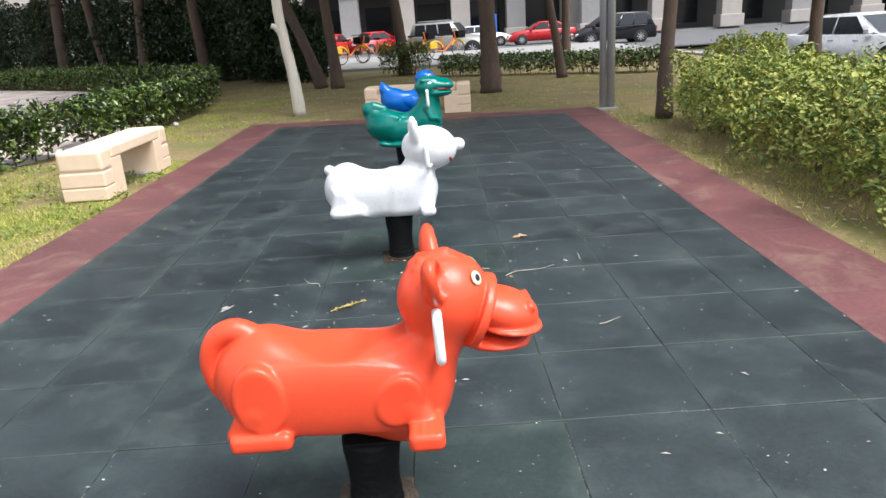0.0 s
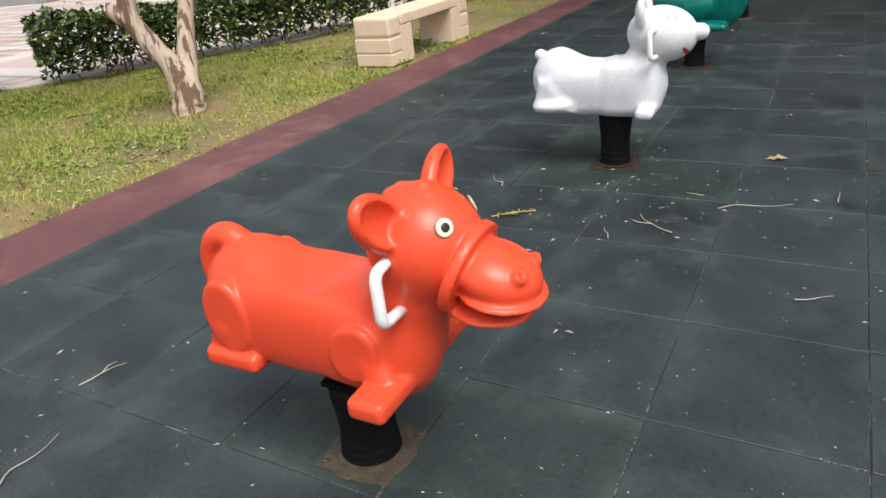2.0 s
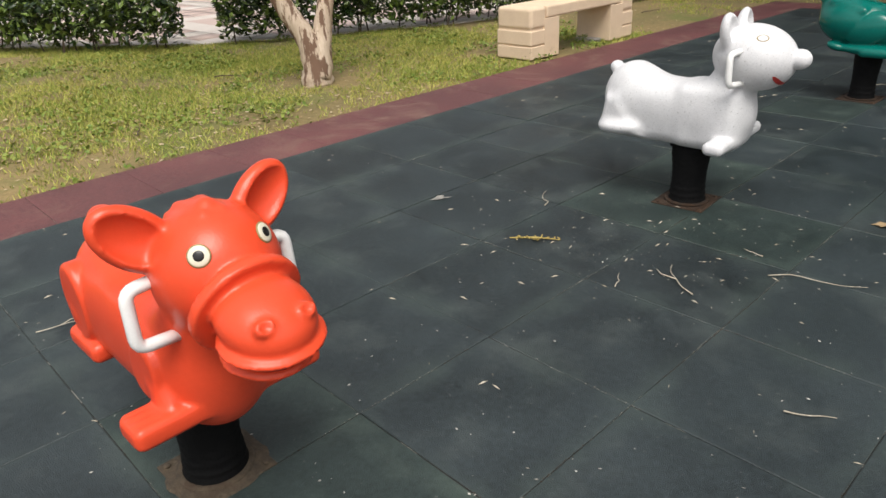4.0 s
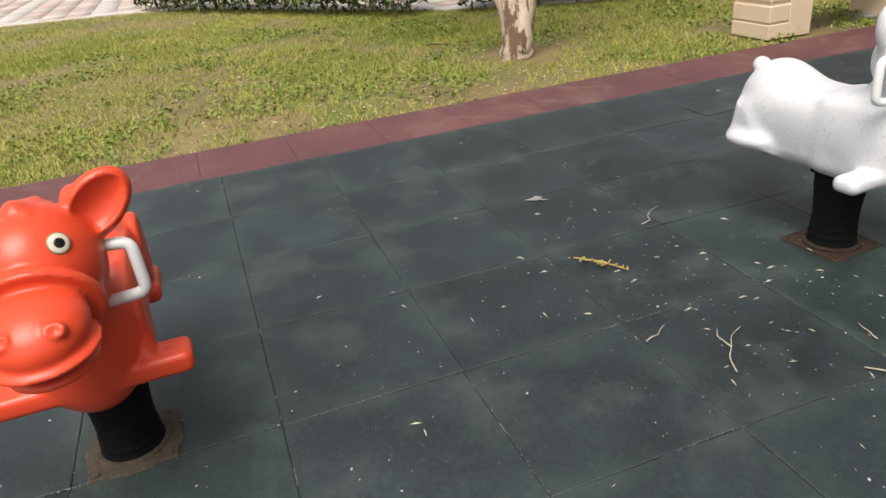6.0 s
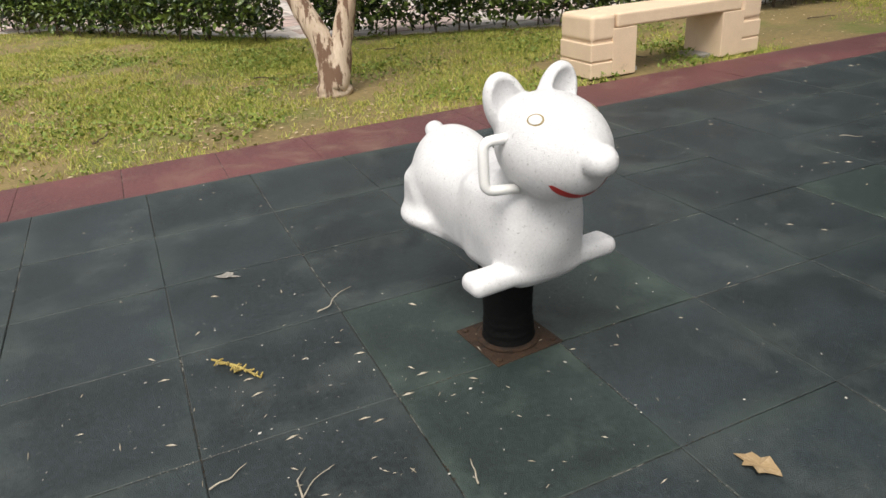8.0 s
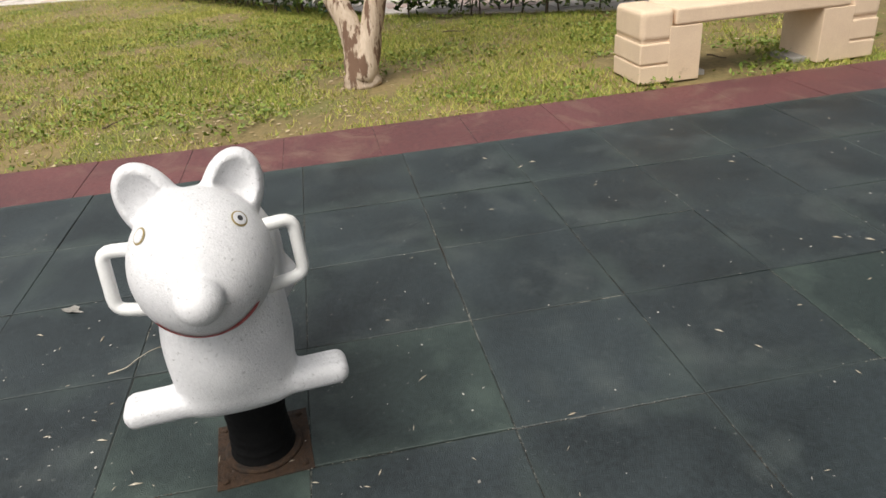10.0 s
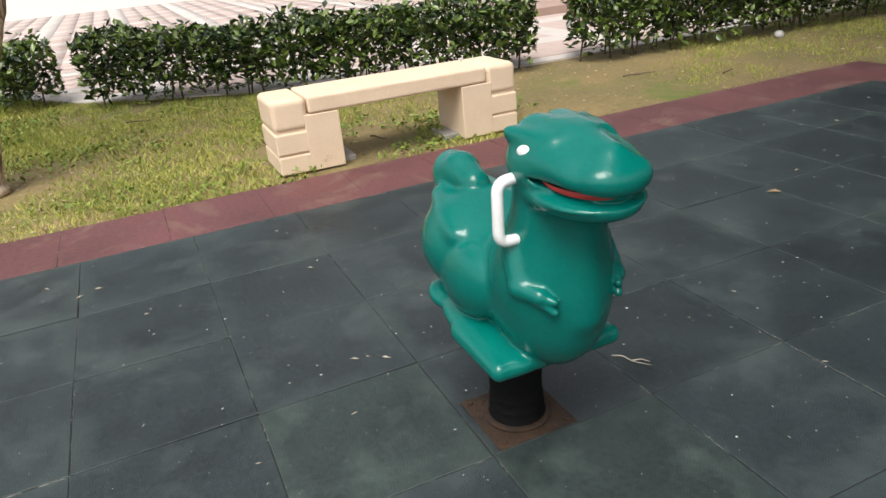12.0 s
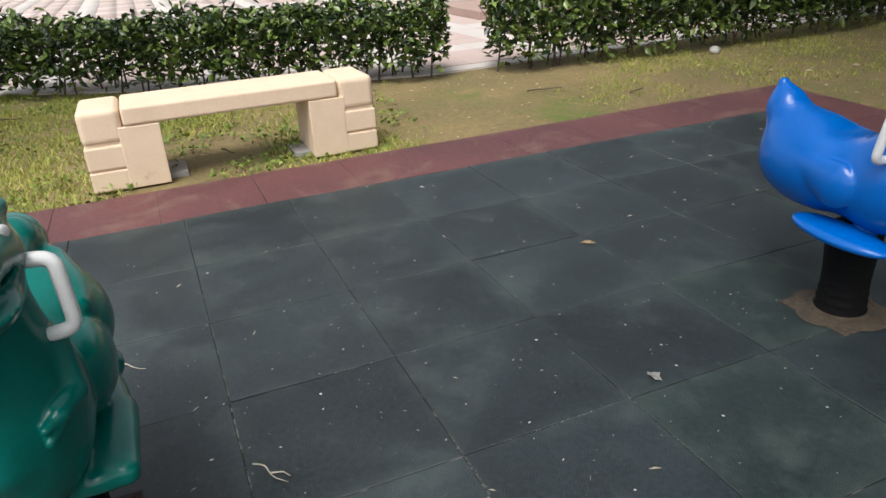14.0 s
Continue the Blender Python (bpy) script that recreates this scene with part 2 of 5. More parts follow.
M_STEPSTONE = material("brown_granite", (0.40, 0.28, 0.23), (0.32, 0.22, 0.18), rough=0.8, scale=3, fine=120, bump=0.1)
M_ASPHALT = material("pale_worn_asphalt", (0.085, 0.085, 0.088), (0.13, 0.13, 0.13), rough=0.9, scale=0.6, fine=60, bump=0.3, world_space=True)
M_PAVE = material("concrete_pavement", (0.30, 0.285, 0.27), (0.23, 0.22, 0.21), rough=0.9, scale=0.9, fine=60, bump=0.2, world_space=True)
M_STONE = material("beige_facade_stone", (0.42, 0.38, 0.34), (0.33, 0.30, 0.27), rough=0.85, scale=1.2, fine=30, bump=0.15, world_space=True)
M_GREYSTONE = material("grey_facade_stone", (0.30, 0.29, 0.28), (0.24, 0.23, 0.225), rough=0.85, scale=1.2, fine=30, bump=0.15, world_space=True)
# Near-black wall colour stands in for the shade inside the arcade.
M_SHADEWALL = material("shaded_shopfront", (0.035, 0.033, 0.032), (0.06, 0.055, 0.05), rough=0.5, scale=0.7, fine=8, bump=0, world_space=True)
M_GLASS = material("dark_window_glass", (0.012, 0.014, 0.016), (0.02, 0.022, 0.025), rough=0.12, bump=0, scale=2)
M_SILVER = material("silver_car_paint", (0.62, 0.62, 0.62), (0.56, 0.56, 0.56), rough=0.28, bump=0, metal=0.15)
M_CHAMPAGNE = material("grey_beige_car_paint", (0.32, 0.31, 0.28), (0.29, 0.28, 0.26), rough=0.3, bump=0, metal=0.3)
M_CARRED = material("red_car_paint", (0.42, 0.012, 0.016), (0.38, 0.011, 0.014), rough=0.25, bump=0)
M_CARBLACK = material("black_car_paint", (0.014, 0.014, 0.018), (0.02, 0.02, 0.024), rough=0.22, bump=0)
M_TYRE = material("tyre_rubber", (0.015, 0.015, 0.015), (0.025, 0.025, 0.025), rough=0.85, bump=0.1)
M_RIM = material("alloy_rim", (0.55, 0.55, 0.56), (0.45, 0.45, 0.46), rough=0.35, metal=0.8, bump=0)
M_TAIL = material("red_lamp_lens", (0.45, 0.01, 0.01), (0.38, 0.01, 0.01), rough=0.2, bump=0)
M_LAMP = material("clear_lamp_lens", (0.75, 0.75, 0.72), (0.65, 0.65, 0.62), rough=0.15, bump=0)
M_PLATE = material("white_plate", (0.7, 0.7, 0.7), (0.62, 0.62, 0.62), rough=0.5, bump=0)
M_BIKE = material("orange_bike_paint", (0.72, 0.20, 0.03), (0.66, 0.17, 0.03), rough=0.4, bump=0)
M_BIKEYEL = material("yellow_mudguard", (0.80, 0.46, 0.02), (0.74, 0.42, 0.02), rough=0.4, bump=0)
M_SIGNRED = material("red_signboard", (0.55, 0.02, 0.02), (0.48, 0.02, 0.02), rough=0.5, bump=0)
M_KIOSK = material("blue_cabinet_panel", (0.02, 0.16, 0.55), (0.02, 0.13, 0.48), rough=0.4, bump=0)


# ---- mesh helpers ----
def finish(name, me, mat, parent=None, label="", smooth=True, m=None):
    me.materials.append(mat)
    if smooth:
        me.polygons.foreach_set("use_smooth", [True] * len(me.polygons))
    me.update()
    ob = new(name, me)
    if parent is not None:
        ob.parent = parent
    if m is not None:
        ob.matrix_basis = m
    if label:
        tagged(ob, label)
    return ob


def part(name, bm, mat, parent=None, label="", smooth=False, m=None):
    """One bmesh as one mesh object under a thing or a part."""
    me = bpy.data.meshes.new(name)
    bmesh.ops.recalc_face_normals(bm, faces=bm.faces)
    bm.to_mesh(me)
    bm.free()
    return finish(name, me, mat, parent, label, smooth, m)


def arrays(name, verts, faces, mat, parent=None, label="", smooth=False):
    """A mesh from numpy arrays of vertices and equally sized faces."""
    me = bpy.data.meshes.new(name)
    v, f = np.asarray(verts, np.float32), np.asarray(faces, np.int32)
    me.vertices.add(len(v))
    me.vertices.foreach_set("co", v.ravel())
    me.loops.add(f.size)
    me.loops.foreach_set("vertex_index", f.ravel())
    me.polygons.add(len(f))
    me.polygons.foreach_set("loop_start", np.arange(0, f.size, f.shape[1], dtype=np.int32))
    me.update(calc_edges=True)
    me.validate()
    return finish(name, me, mat, parent, label, smooth)


def thing(name, at, label, category, group="", kind="", turn=0.0):
    ob = new(name)
    ob.matrix_basis = pose(*at, 0, 0, turn)
    return tagged(ob, label, category, group, kind)


def box(bm, lo, hi, bevel=0.0, seg=2):
    c = [(a + b) / 2 for a, b in zip(lo, hi)]
    s = [b - a for a, b in zip(lo, hi)]
    r = bmesh.ops.create_cube(bm, size=1.0, matrix=Matrix.Translation(c) @ Matrix.Diagonal((*s, 1)))
    if bevel:
        es = list({e for v in r["verts"] for e in v.link_edges})
        bmesh.ops.bevel(bm, geom=es, offset=bevel, segments=seg, profile=0.5, affect="EDGES")
    return bm


def boxed(lo, hi, bevel=0.0, seg=2):
    return box(bmesh.new(), lo, hi, bevel, seg)


def lathe(profile, n=24):
    """A turned body from (radius, height) pairs."""
    bm = bmesh.new()
    rings = []
    for r, z in profile:
        rings.append([bm.verts.new((r * math.cos(2 * math.pi * i / n), r * math.sin(2 * math.pi * i / n), z)) for i in range(n)])
    for a, b in zip(rings, rings[1:]):
        for i in range(n):
            bm.faces.new((a[i], a[(i + 1) % n], b[(i + 1) % n], b[i]))
    bm.faces.new(rings[0][::-1])
    bm.faces.new(rings[-1])
    return bm


def tube(bm, path, radii, n=10, wobble=0.0, seed=0):
    """A tapered round tube along points, added to bm."""
    rnd = random.Random(seed)
    pts = [Vector(p) for p in path]
    if not hasattr(radii, "__len__"):
        radii = [radii] * len(pts)
    rings = []
    side = None
    for i, p in enumerate(pts):
        d = (pts[min(i + 1, len(pts) - 1)] - pts[max(i - 1, 0)]).normalized()
        if side is None:
            side = d.orthogonal().normalized()
        side = (side - d * side.dot(d)).normalized()
        up = d.cross(side)
        ring = []
        for k in range(n):
            a = 2 * math.pi * k / n
            r = radii[i] * (1 + wobble * rnd.uniform(-1, 1))
            ring.append(bm.verts.new(p + side * (r * math.cos(a)) + up * (r * math.sin(a))))
        rings.append(ring)
    for a, b in zip(rings, rings[1:]):
        for k in range(n):
            bm.faces.new((a[k], a[(k + 1) % n], b[(k + 1) % n], b[k]))
    bm.faces.new(rings[0][::-1])
    bm.faces.new(rings[-1])
    return bm


def bezier(points, steps=6):
    """A smooth run of points through the given ones (Catmull-Rom)."""
    p = [Vector(q) for q in points]
    p = [2 * p[0] - p[1]] + p + [2 * p[-1] - p[-2]]
    out = []
    for i in range(1, len(p) - 2):
        for s in range(steps):
            t = s / steps
            out.append(0.5 * ((2 * p[i]) + (p[i + 1] - p[i - 1]) * t + (2 * p[i - 1] - 5 * p[i] + 4 * p[i + 1] - p[i + 2]) * t * t
                              + (3 * p[i] - p[i - 1] - 3 * p[i + 1] + p[i + 2]) * t ** 3))
    out.append(p[-2])
    return out


def rounded(points, r, seg=4):
    """A path with its inner corners rounded."""
    p = [Vector(q) for q in points]
    out = [p[0]]
    for a, b, c in zip(p, p[1:], p[2:]):
        u, v = (a - b).normalized() * r, (c - b).normalized() * r
        for i in range(seg + 1):
            t = i / seg
            out.append((b + u) * (1 - t) ** 2 + 2 * b * t * (1 - t) + (b + v) * t * t)
    out.append(p[-1])
    return out


# ---- moulded bodies: smooth solids blended from ellipsoids and limbs ----
class Mould:
    def __init__(self, lo, hi, step=0.006):
        self.lo, self.step = np.array(lo, float), step
        axes = [np.arange(a, b + step, step) for a, b in zip(lo, hi)]
        self.x, self.y, self.z = np.meshgrid(*axes, indexing="ij", sparse=True)
        self.ya = np.abs(self.y)
        self.d = np.full([len(a) for a in axes], 1.0, np.float32)

    def ell(self, c, r, tilt=0.0, splay=0.0, mirror=True):
        """Ellipsoid; tilt turns it about y (nose down positive), splay about x (top outwards positive)."""
        x, y, z = self.x - c[0], (self.ya if mirror else self.y) - c[1], self.z - c[2]
        if splay:
            a = radians(splay)
            y, z = y * math.cos(a) - z * math.sin(a), y * math.sin(a) + z * math.cos(a)
        if tilt:
            a = radians(tilt)
            x, z = x * math.cos(a) - z * math.sin(a), x * math.sin(a) + z * math.cos(a)
        k0 = np.sqrt((x / r[0]) ** 2 + (y / r[1]) ** 2 + (z / r[2]) ** 2) + 1e-9
        k1 = np.sqrt((x / r[0] ** 2) ** 2 + (y / r[1] ** 2) ** 2 + (z / r[2] ** 2) ** 2) + 1e-9
        return (k0 * (k0 - 1) / k1).astype(np.float32)

    def limb(self, a, b, ra, rb, flat=1.0):
        """A rounded limb from a to b; flat below 1 squeezes it across y."""
        x, y, z = self.x - a[0], (self.ya - a[1]) / flat, self.z - a[2]
        d = np.array(b, float) - np.array(a, float)
        d[1] /= flat
        t = np.clip((x * d[0] + y * d[1] + z * d[2]) / (d @ d), 0, 1)
        return (np.sqrt((x - t * d[0]) ** 2 + (y - t * d[1]) ** 2 + (z - t * d[2]) ** 2) - (ra + (rb - ra) * t)).astype(np.float32)

    def block(self, c, r, soft=0.01):
        q = [np.abs(v) - (e - soft) for v, e in zip((self.x - c[0], self.ya - c[1], self.z - c[2]), r)]
        out = np.sqrt(sum(np.maximum(v, 0) ** 2 for v in q))
        return (out + np.minimum(np.maximum(np.maximum(q[0], q[1]), q[2]), 0) - soft).astype(np.float32)

    def disc(self, c, rx, rz, half, soft=0.012, tilt=0.0):
        """A raised oval pad lying across y."""
        x, z = self.x - c[0], self.z - c[2]
        a = radians(tilt)
        x, z = x * math.cos(a) - z * math.sin(a), x * math.sin(a) + z * math.cos(a)
        flat = (np.sqrt((x / rx) ** 2 + (z / rz) ** 2) - 1) * min(rx, rz) + soft
        deep = np.abs(self.ya - c[1]) - half + soft
        return (np.sqrt(np.maximum(flat, 0) ** 2 + np.maximum(deep, 0) ** 2) + np.minimum(np.maximum(flat, deep), 0) - soft).astype(np.float32)

    def wedge(self, corners, y, half, soft=0.01):
        """A convex plate in the x-z plane (corners anticlockwise), half thick across y."""
        d = np.full((1, 1, 1), -1.0)
        for (x0, z0), (x1, z1) in zip(corners, corners[1:] + corners[:1]):
            l = math.hypot(x1 - x0, z1 - z0)
            d = np.maximum(d, ((self.x - x0) * (z1 - z0) - (self.z - z0) * (x1 - x0)) / l + soft)
        deep = np.abs(self.ya - y) - half + soft
        return (np.sqrt(np.maximum(d, 0) ** 2 + np.maximum(deep, 0) ** 2) + np.minimum(np.maximum(d, deep), 0) - soft).astype(np.float32)

    def add(self, e, k=0.03):
        h = np.clip(0.5 + 0.5 * (self.d - e) / k, 0, 1)
        self.d = self.d * (1 - h) + e * h - k * h * (1 - h)

    def cut(self, e, k=0.01):
        e = -e
        h = np.clip(0.5 - 0.5 * (self.d - e) / k, 0, 1)
        self.d = self.d * (1 - h) + e * h + k * h * (1 - h)

    def side(self, x, z):
        """The half width of the body at x and z."""
        i, k = (int(round((q - self.lo[n]) / self.step)) for n, q in ((0, x), (2, z)))
        row = np.nonzero(self.d[i, :, k] < 0)[0]
        return self.lo[1] + self.step * (row.max() + 0.5)

    def mesh(self, name, mat, parent, label=""):
        d = self.d
        ins = d < 0
        nx, ny, nz = d.shape
        s = np.zeros((nx - 1, ny - 1, nz - 1, 3), np.float32)
        n = np.zeros((nx - 1, ny - 1, nz - 1), np.float32)
        corner = [(i, j, k) for i in (0, 1) for j in (0, 1) for k in (0, 1)]

        def at(f, c):
            return f[c[0]:nx - 1 + c[0], c[1]:ny - 1 + c[1], c[2]:nz - 1 + c[2]]

        for a in corner:
            for ax in range(3):
                if a[ax]:
                    continue
                b = tuple(1 if i == ax else a[i] for i in range(3))
                da, db = at(d, a), at(d, b)
                cross = at(ins, a) != at(ins, b)
                t = np.where(cross, da / np.where(cross, da - db, 1), 0)
                for i in range(3):
                    s[..., i] += np.where(cross, a[i] + (t if i == ax else 0), 0)
                n += cross
        cells = n > 0
        idx = np.full(cells.shape, -1, np.int64)
        where = np.argwhere(cells)
        idx[cells] = np.arange(len(where))
        verts = self.lo + (where + s[cells] / n[cells][:, None]) * self.step
        faces = []
        for ax in range(3):
            u, v = [i for i in range(3) if i != ax]
            lo = [slice(1, m - 1) for m in d.shape]
            lo[ax] = slice(0, d.shape[ax] - 1)
            hi = list(lo)
            hi[ax] = slice(1, d.shape[ax])
            a, b = ins[tuple(lo)], ins[tuple(hi)]
            off = np.array([0 if i == ax else 1 for i in range(3)])
            for flip, cross in ((False, a & ~b), (True, ~a & b)):
                e = np.argwhere(cross) + off
                if not len(e):
                    continue
                quad = []
                for du, dv in ((-1, -1), (0, -1), (0, 0), (-1, 0)):
                    q = e.copy()
                    q[:, u] += du
                    q[:, v] += dv
                    quad.append(idx[q[:, 0], q[:, 1], q[:, 2]])
                quad = np.stack(quad, 1)
                faces.append(quad[:, ::-1] if flip != (ax == 1) else quad)
        return arrays(name, verts, np.concatenate(faces), mat, parent, label, smooth=True)


# ---- foliage ----
def leaf_cloud(points, size, rng, droop=0.3, fold=0.25, wide=0.5):
    """Folded four-cornered leaves at the points, turned at random: vertices and triangles."""
    n = len(points)
    az, el = rng.uniform(0, 2 * np.pi, n), rng.normal(-droop, 0.55, n)
    d = np.stack([np.cos(az) * np.cos(el), np.sin(az) * np.cos(el), np.sin(el)], 1)
    side = np.cross(d, rng.normal(0, 1, (n, 3)) * 0.5 + np.array([0, 0, 1.0]))
    side /= np.linalg.norm(side, axis=1)[:, None] + 1e-9
    up = np.cross(side, d)
    s = (size * rng.uniform(0.6, 1.25, n))[:, None]
    base, tip = points - d * s * 0.5, points + d * s * 0.5
    mid = points - up * s * fold * 0.3
    l, r = points + side * s * wide * 0.5 + up * s * fold * 0.3, points - side * s * wide * 0.5 + up * s * fold * 0.3
    v = np.stack([base, l, tip, r, mid], 1).reshape(-1, 3)
    i = np.arange(n)[:, None] * 5
    f = np.concatenate([i + np.array([[0, 4, 1]]), i + np.array([[4, 2, 1]]), i + np.array([[0, 3, 4]]), i + np.array([[4, 3, 2]])])
    return v, f


def hedge(name, line, width, height, mat, label, count, size, seed, ragged=0.12, group="", stems=True):
    """A clipped hedge along a line on the ground: leaves thickest near its faces, with thin stems inside."""
    rng = np.random.default_rng(seed)
    p = np.array(line, float)
    seg = np.linalg.norm(np.diff(p, axis=0), axis=1)
    cum = np.concatenate([[0], np.cumsum(seg)])
    total = cum[-1]

    def along(s):
        return np.stack([np.interp(s, cum, p[:, i]) for i in (0, 1)], 1)

    s = rng.uniform(0, total, count)
    a, b = along(np.clip(s - 0.05, 0, total)), along(np.clip(s + 0.05, 0, total))
    t = (b - a) / (np.linalg.norm(b - a, axis=1)[:, None] + 1e-9)
    nrm = np.stack([t[:, 1], -t[:, 0]], 1)
    off = rng.beta(0.75, 0.75, count) * 2 - 1
    z = rng.beta(1.1, 0.75, count)
    lump = 1 + ragged * np.array([noise.noise((x * 1.7, q * 3.0, zz * 3.0 + seed)) for x, q, zz in zip(s, off, z)]) * 2.2
    c = along(s)
    end = np.minimum(s, total - s)
    squeeze = np.clip(0.55 + end / 0.35, 0, 1)
    xy = c + nrm * (off * width / 2 * lump * squeeze)[:, None]
    zz = 0.05 + z * (height - 0.05) * lump * (0.86 + 0.14 * np.sqrt(np.maximum(0, 1 - off ** 2)))
    shoot = rng.uniform(0, 1, count) < 0.05
    zz = zz + np.where(shoot & (z > 0.75), rng.uniform(0, 0.13, count), 0)
    keep = rng.uniform(0, 1, count) < np.clip(0.06 + zz / (0.42 * height), 0.05, 1)
    pts = np.column_stack([xy, zz])[keep]
    root = thing(name, (0, 0, 0), label, "hedge", group)
    v, f = leaf_cloud(pts, size, rng)
    tagged(arrays("foliage", v, f, mat, root), kind="stuff")
    if stems:
        bm = bmesh.new()
        rnd = random.Random(seed)
        for i in range(int(total * 7)):
            q = along(np.array([rnd.uniform(0.1, total - 0.1)]))[0]
            x, y = q[0] + rnd.uniform(-0.3, 0.3) * width, q[1] + rnd.uniform(-0.3, 0.3) * width
            h = height * rnd.uniform(0.6, 0.92)
            tube(bm, [(x, y, -0.02), (x + rnd.uniform(-.06, .06), y + rnd.uniform(-.06, .06), h * 0.5), (x + rnd.uniform(-.15, .15), y + rnd.uniform(-.15, .15), h)],
                 [0.010, 0.007, 0.003], 5)
        tagged(part("woody_core", bm, M_STEM, root), kind="stuff")
    return root


def sprigs(parent, n, region, height, mat, seed):
    """Young leafy shoots standing out of a hedge: a row of paired leaves along each thin twig."""
    rng = np.random.default_rng(seed)
    pts = []
    for _ in range(n):
        y = rng.uniform(region[2], region[3])
        u = rng.uniform(0, 1)
        x = region[0] + (region[1] - region[0]) * u
        face = u < 0.25
        z = height * (rng.uniform(0.25, 0.95) if face else rng.uniform(0.86, 1.02))
        out = np.array([-0.7 if face else rng.normal(0, 0.35), rng.normal(0, 0.35), 0.35 if face else 1.0])
        out /= np.linalg.norm(out)
        length = rng.uniform(0.07, 0.19)
        base = np.array([region[0] + 0.03 if face else x, y, z])
        for k in range(9):
            pts.append(base + out * length * k / 8 + rng.normal(0, 0.013, 3) + np.array([0, 0, -0.02 * (k / 8) ** 2]))
    v, f = leaf_cloud(np.array(pts), 0.052, rng, droop=-0.1, wide=0.42)
    return tagged(arrays("shoot_foliage", v, f, mat, parent), kind="stuff")


def tree(at, trunk, radii, mat, label, crown_at, crown_r, leaves, seed, leaf_mat, limbs=6, leaf=0.14, name="tree", extra=(), wobble=0.08):
    """A tree: a tapered bent trunk, limbs that leave it high up, and a crown of clumped leaves."""
    rng, rnd = np.random.default_rng(seed), random.Random(seed)
    root = thing(name, at, label, "tree")
    bm = bmesh.new()
    path = bezier(trunk, 7)
    rad = [float(np.interp(i / (len(path) - 1), np.linspace(0, 1, len(radii)), radii)) for i in range(len(path))]
    tube(bm, path, rad, 14, wobble, seed)
    for line, rr in extra:
        q = bezier(line, 6)
        tube(bm, q, [float(np.interp(i / (len(q) - 1), np.linspace(0, 1, len(rr)), rr)) for i in range(len(q))], 12, wobble, seed + 1)
    part("trunk", bm, mat, root, smooth=True)
    tops = []
    top = path[-1]
    for i in range(limbs):
        a = 2 * math.pi * (i + rnd.random() * 0.6) / limbs
        r = crown_r * rnd.uniform(0.5, 0.95)
        end = Vector((crown_at[0] + r * math.cos(a), crown_at[1] + r * math.sin(a), crown_at[2] + crown_r * rnd.uniform(-0.35, 0.5)))
        start = path[int(len(path) * rnd.uniform(0.72, 0.97))]
        mid = start.lerp(end, 0.5) + Vector((0, 0, 0.25 * crown_r * rnd.random()))
        bm = tube(bmesh.new(), bezier([start, mid, end], 5), [radii[-1] * (0.8 - 0.06 * k) for k in range(11)], 8, wobble, seed + i)
        part("limb", bm, mat, root, smooth=True)
        tops += [end, mid]
    per = max(20, leaves // (len(tops) * 3))
    clouds = []
    for q in tops:
        for _ in range(3):
            c = np.array(q) + rng.normal(0, crown_r * 0.28, 3)
            clouds.append(c + rng.normal(0, 1, (per, 3)) * crown_r * np.array([0.24, 0.24, 0.16]))
    v, f = leaf_cloud(np.concatenate(clouds), leaf, rng)
    tagged(arrays("crown", v, f, leaf_mat, root), kind="stuff")
    return root


# ---- ground, mat, paving ----
EDGE_LEFT, EDGE_FAR_L, EDGE_FAR_R, EDGE_NEAR = -2.10, 3.28, 2.82, -8.5


def right_edge(y):
    return 1.83 + 0.024 * (y + 4.6)


def far_edge(x):
    return EDGE_FAR_L + (EDGE_FAR_R - EDGE_FAR_L) * (x - EDGE_LEFT) / (right_edge(3.0) - EDGE_LEFT)


def sheet(name, poly, z, mat, label, category, thick=0.0):
    bm = bmesh.new()
    top = [bm.verts.new((x, y, z)) for x, y in poly]
    bm.faces.new(top)
    if thick:
        r = bmesh.ops.extrude_face_region(bm, geom=bm.faces[:])
        for v in r["geom"]:
            if isinstance(v, bmesh.types.BMVert):
                v.co.z -= thick
    return tagged(part(name, bm, mat), label, category, kind="structure")


def ground_height(x, y):
    if y > 27.1:
        return -0.52
    if x > 8.2:
        return -0.80
    return -0.022 + 0.012 * noise.noise((x * 0.6, y * 0.6, 3.1))


def make_ground():
    xs = [-600, -120, -40, -20] + [-12 + 0.4 * i for i in range(61)] + [14, 20, 40, 120, 600]
    ys = [-600, -120, -40, -20] + [-12 + 0.4 * i for i in range(76)] + [20, 24, 26.9, 27.2, 40, 120, 600]
    v = np.array([(x, y, ground_height(x, y)) for x in xs for y in ys])
    nx, ny = len(xs), len(ys)
    i, j = np.meshgrid(np.arange(nx - 1), np.arange(ny - 1), indexing="ij")
    q = (i * ny + j).ravel()
    f = np.stack([q, q + ny, q + ny + 1, q + 1], 1)
    return tagged(arrays("ground", v, f, M_LAWN, smooth=True), "worn lawn with dry soil patches under trees", "ground", kind="structure")


make_ground()

# plaza beyond the hedge
PLAZA = [(-11.2, 16.0), (-6.1, 10.4), (-5.0, 8.5), (-4.85, 8.0), (-4.80, 1.9), (-5.15, 0.6), (-6.0, -0.9), (-6.75, -2.1), (-8.6, -3.35), (-10.8, -4.75), (-11.4, -6.0), (-12.2, -9.0), (-30, -14), (-75, -30), (-75, 42), (-16, 20.0)]
plaza = sheet("plaza", PLAZA, -0.004, M_PLAZA_WHITE, "pale paved plaza behind the hedge", "pavement", 0.05)


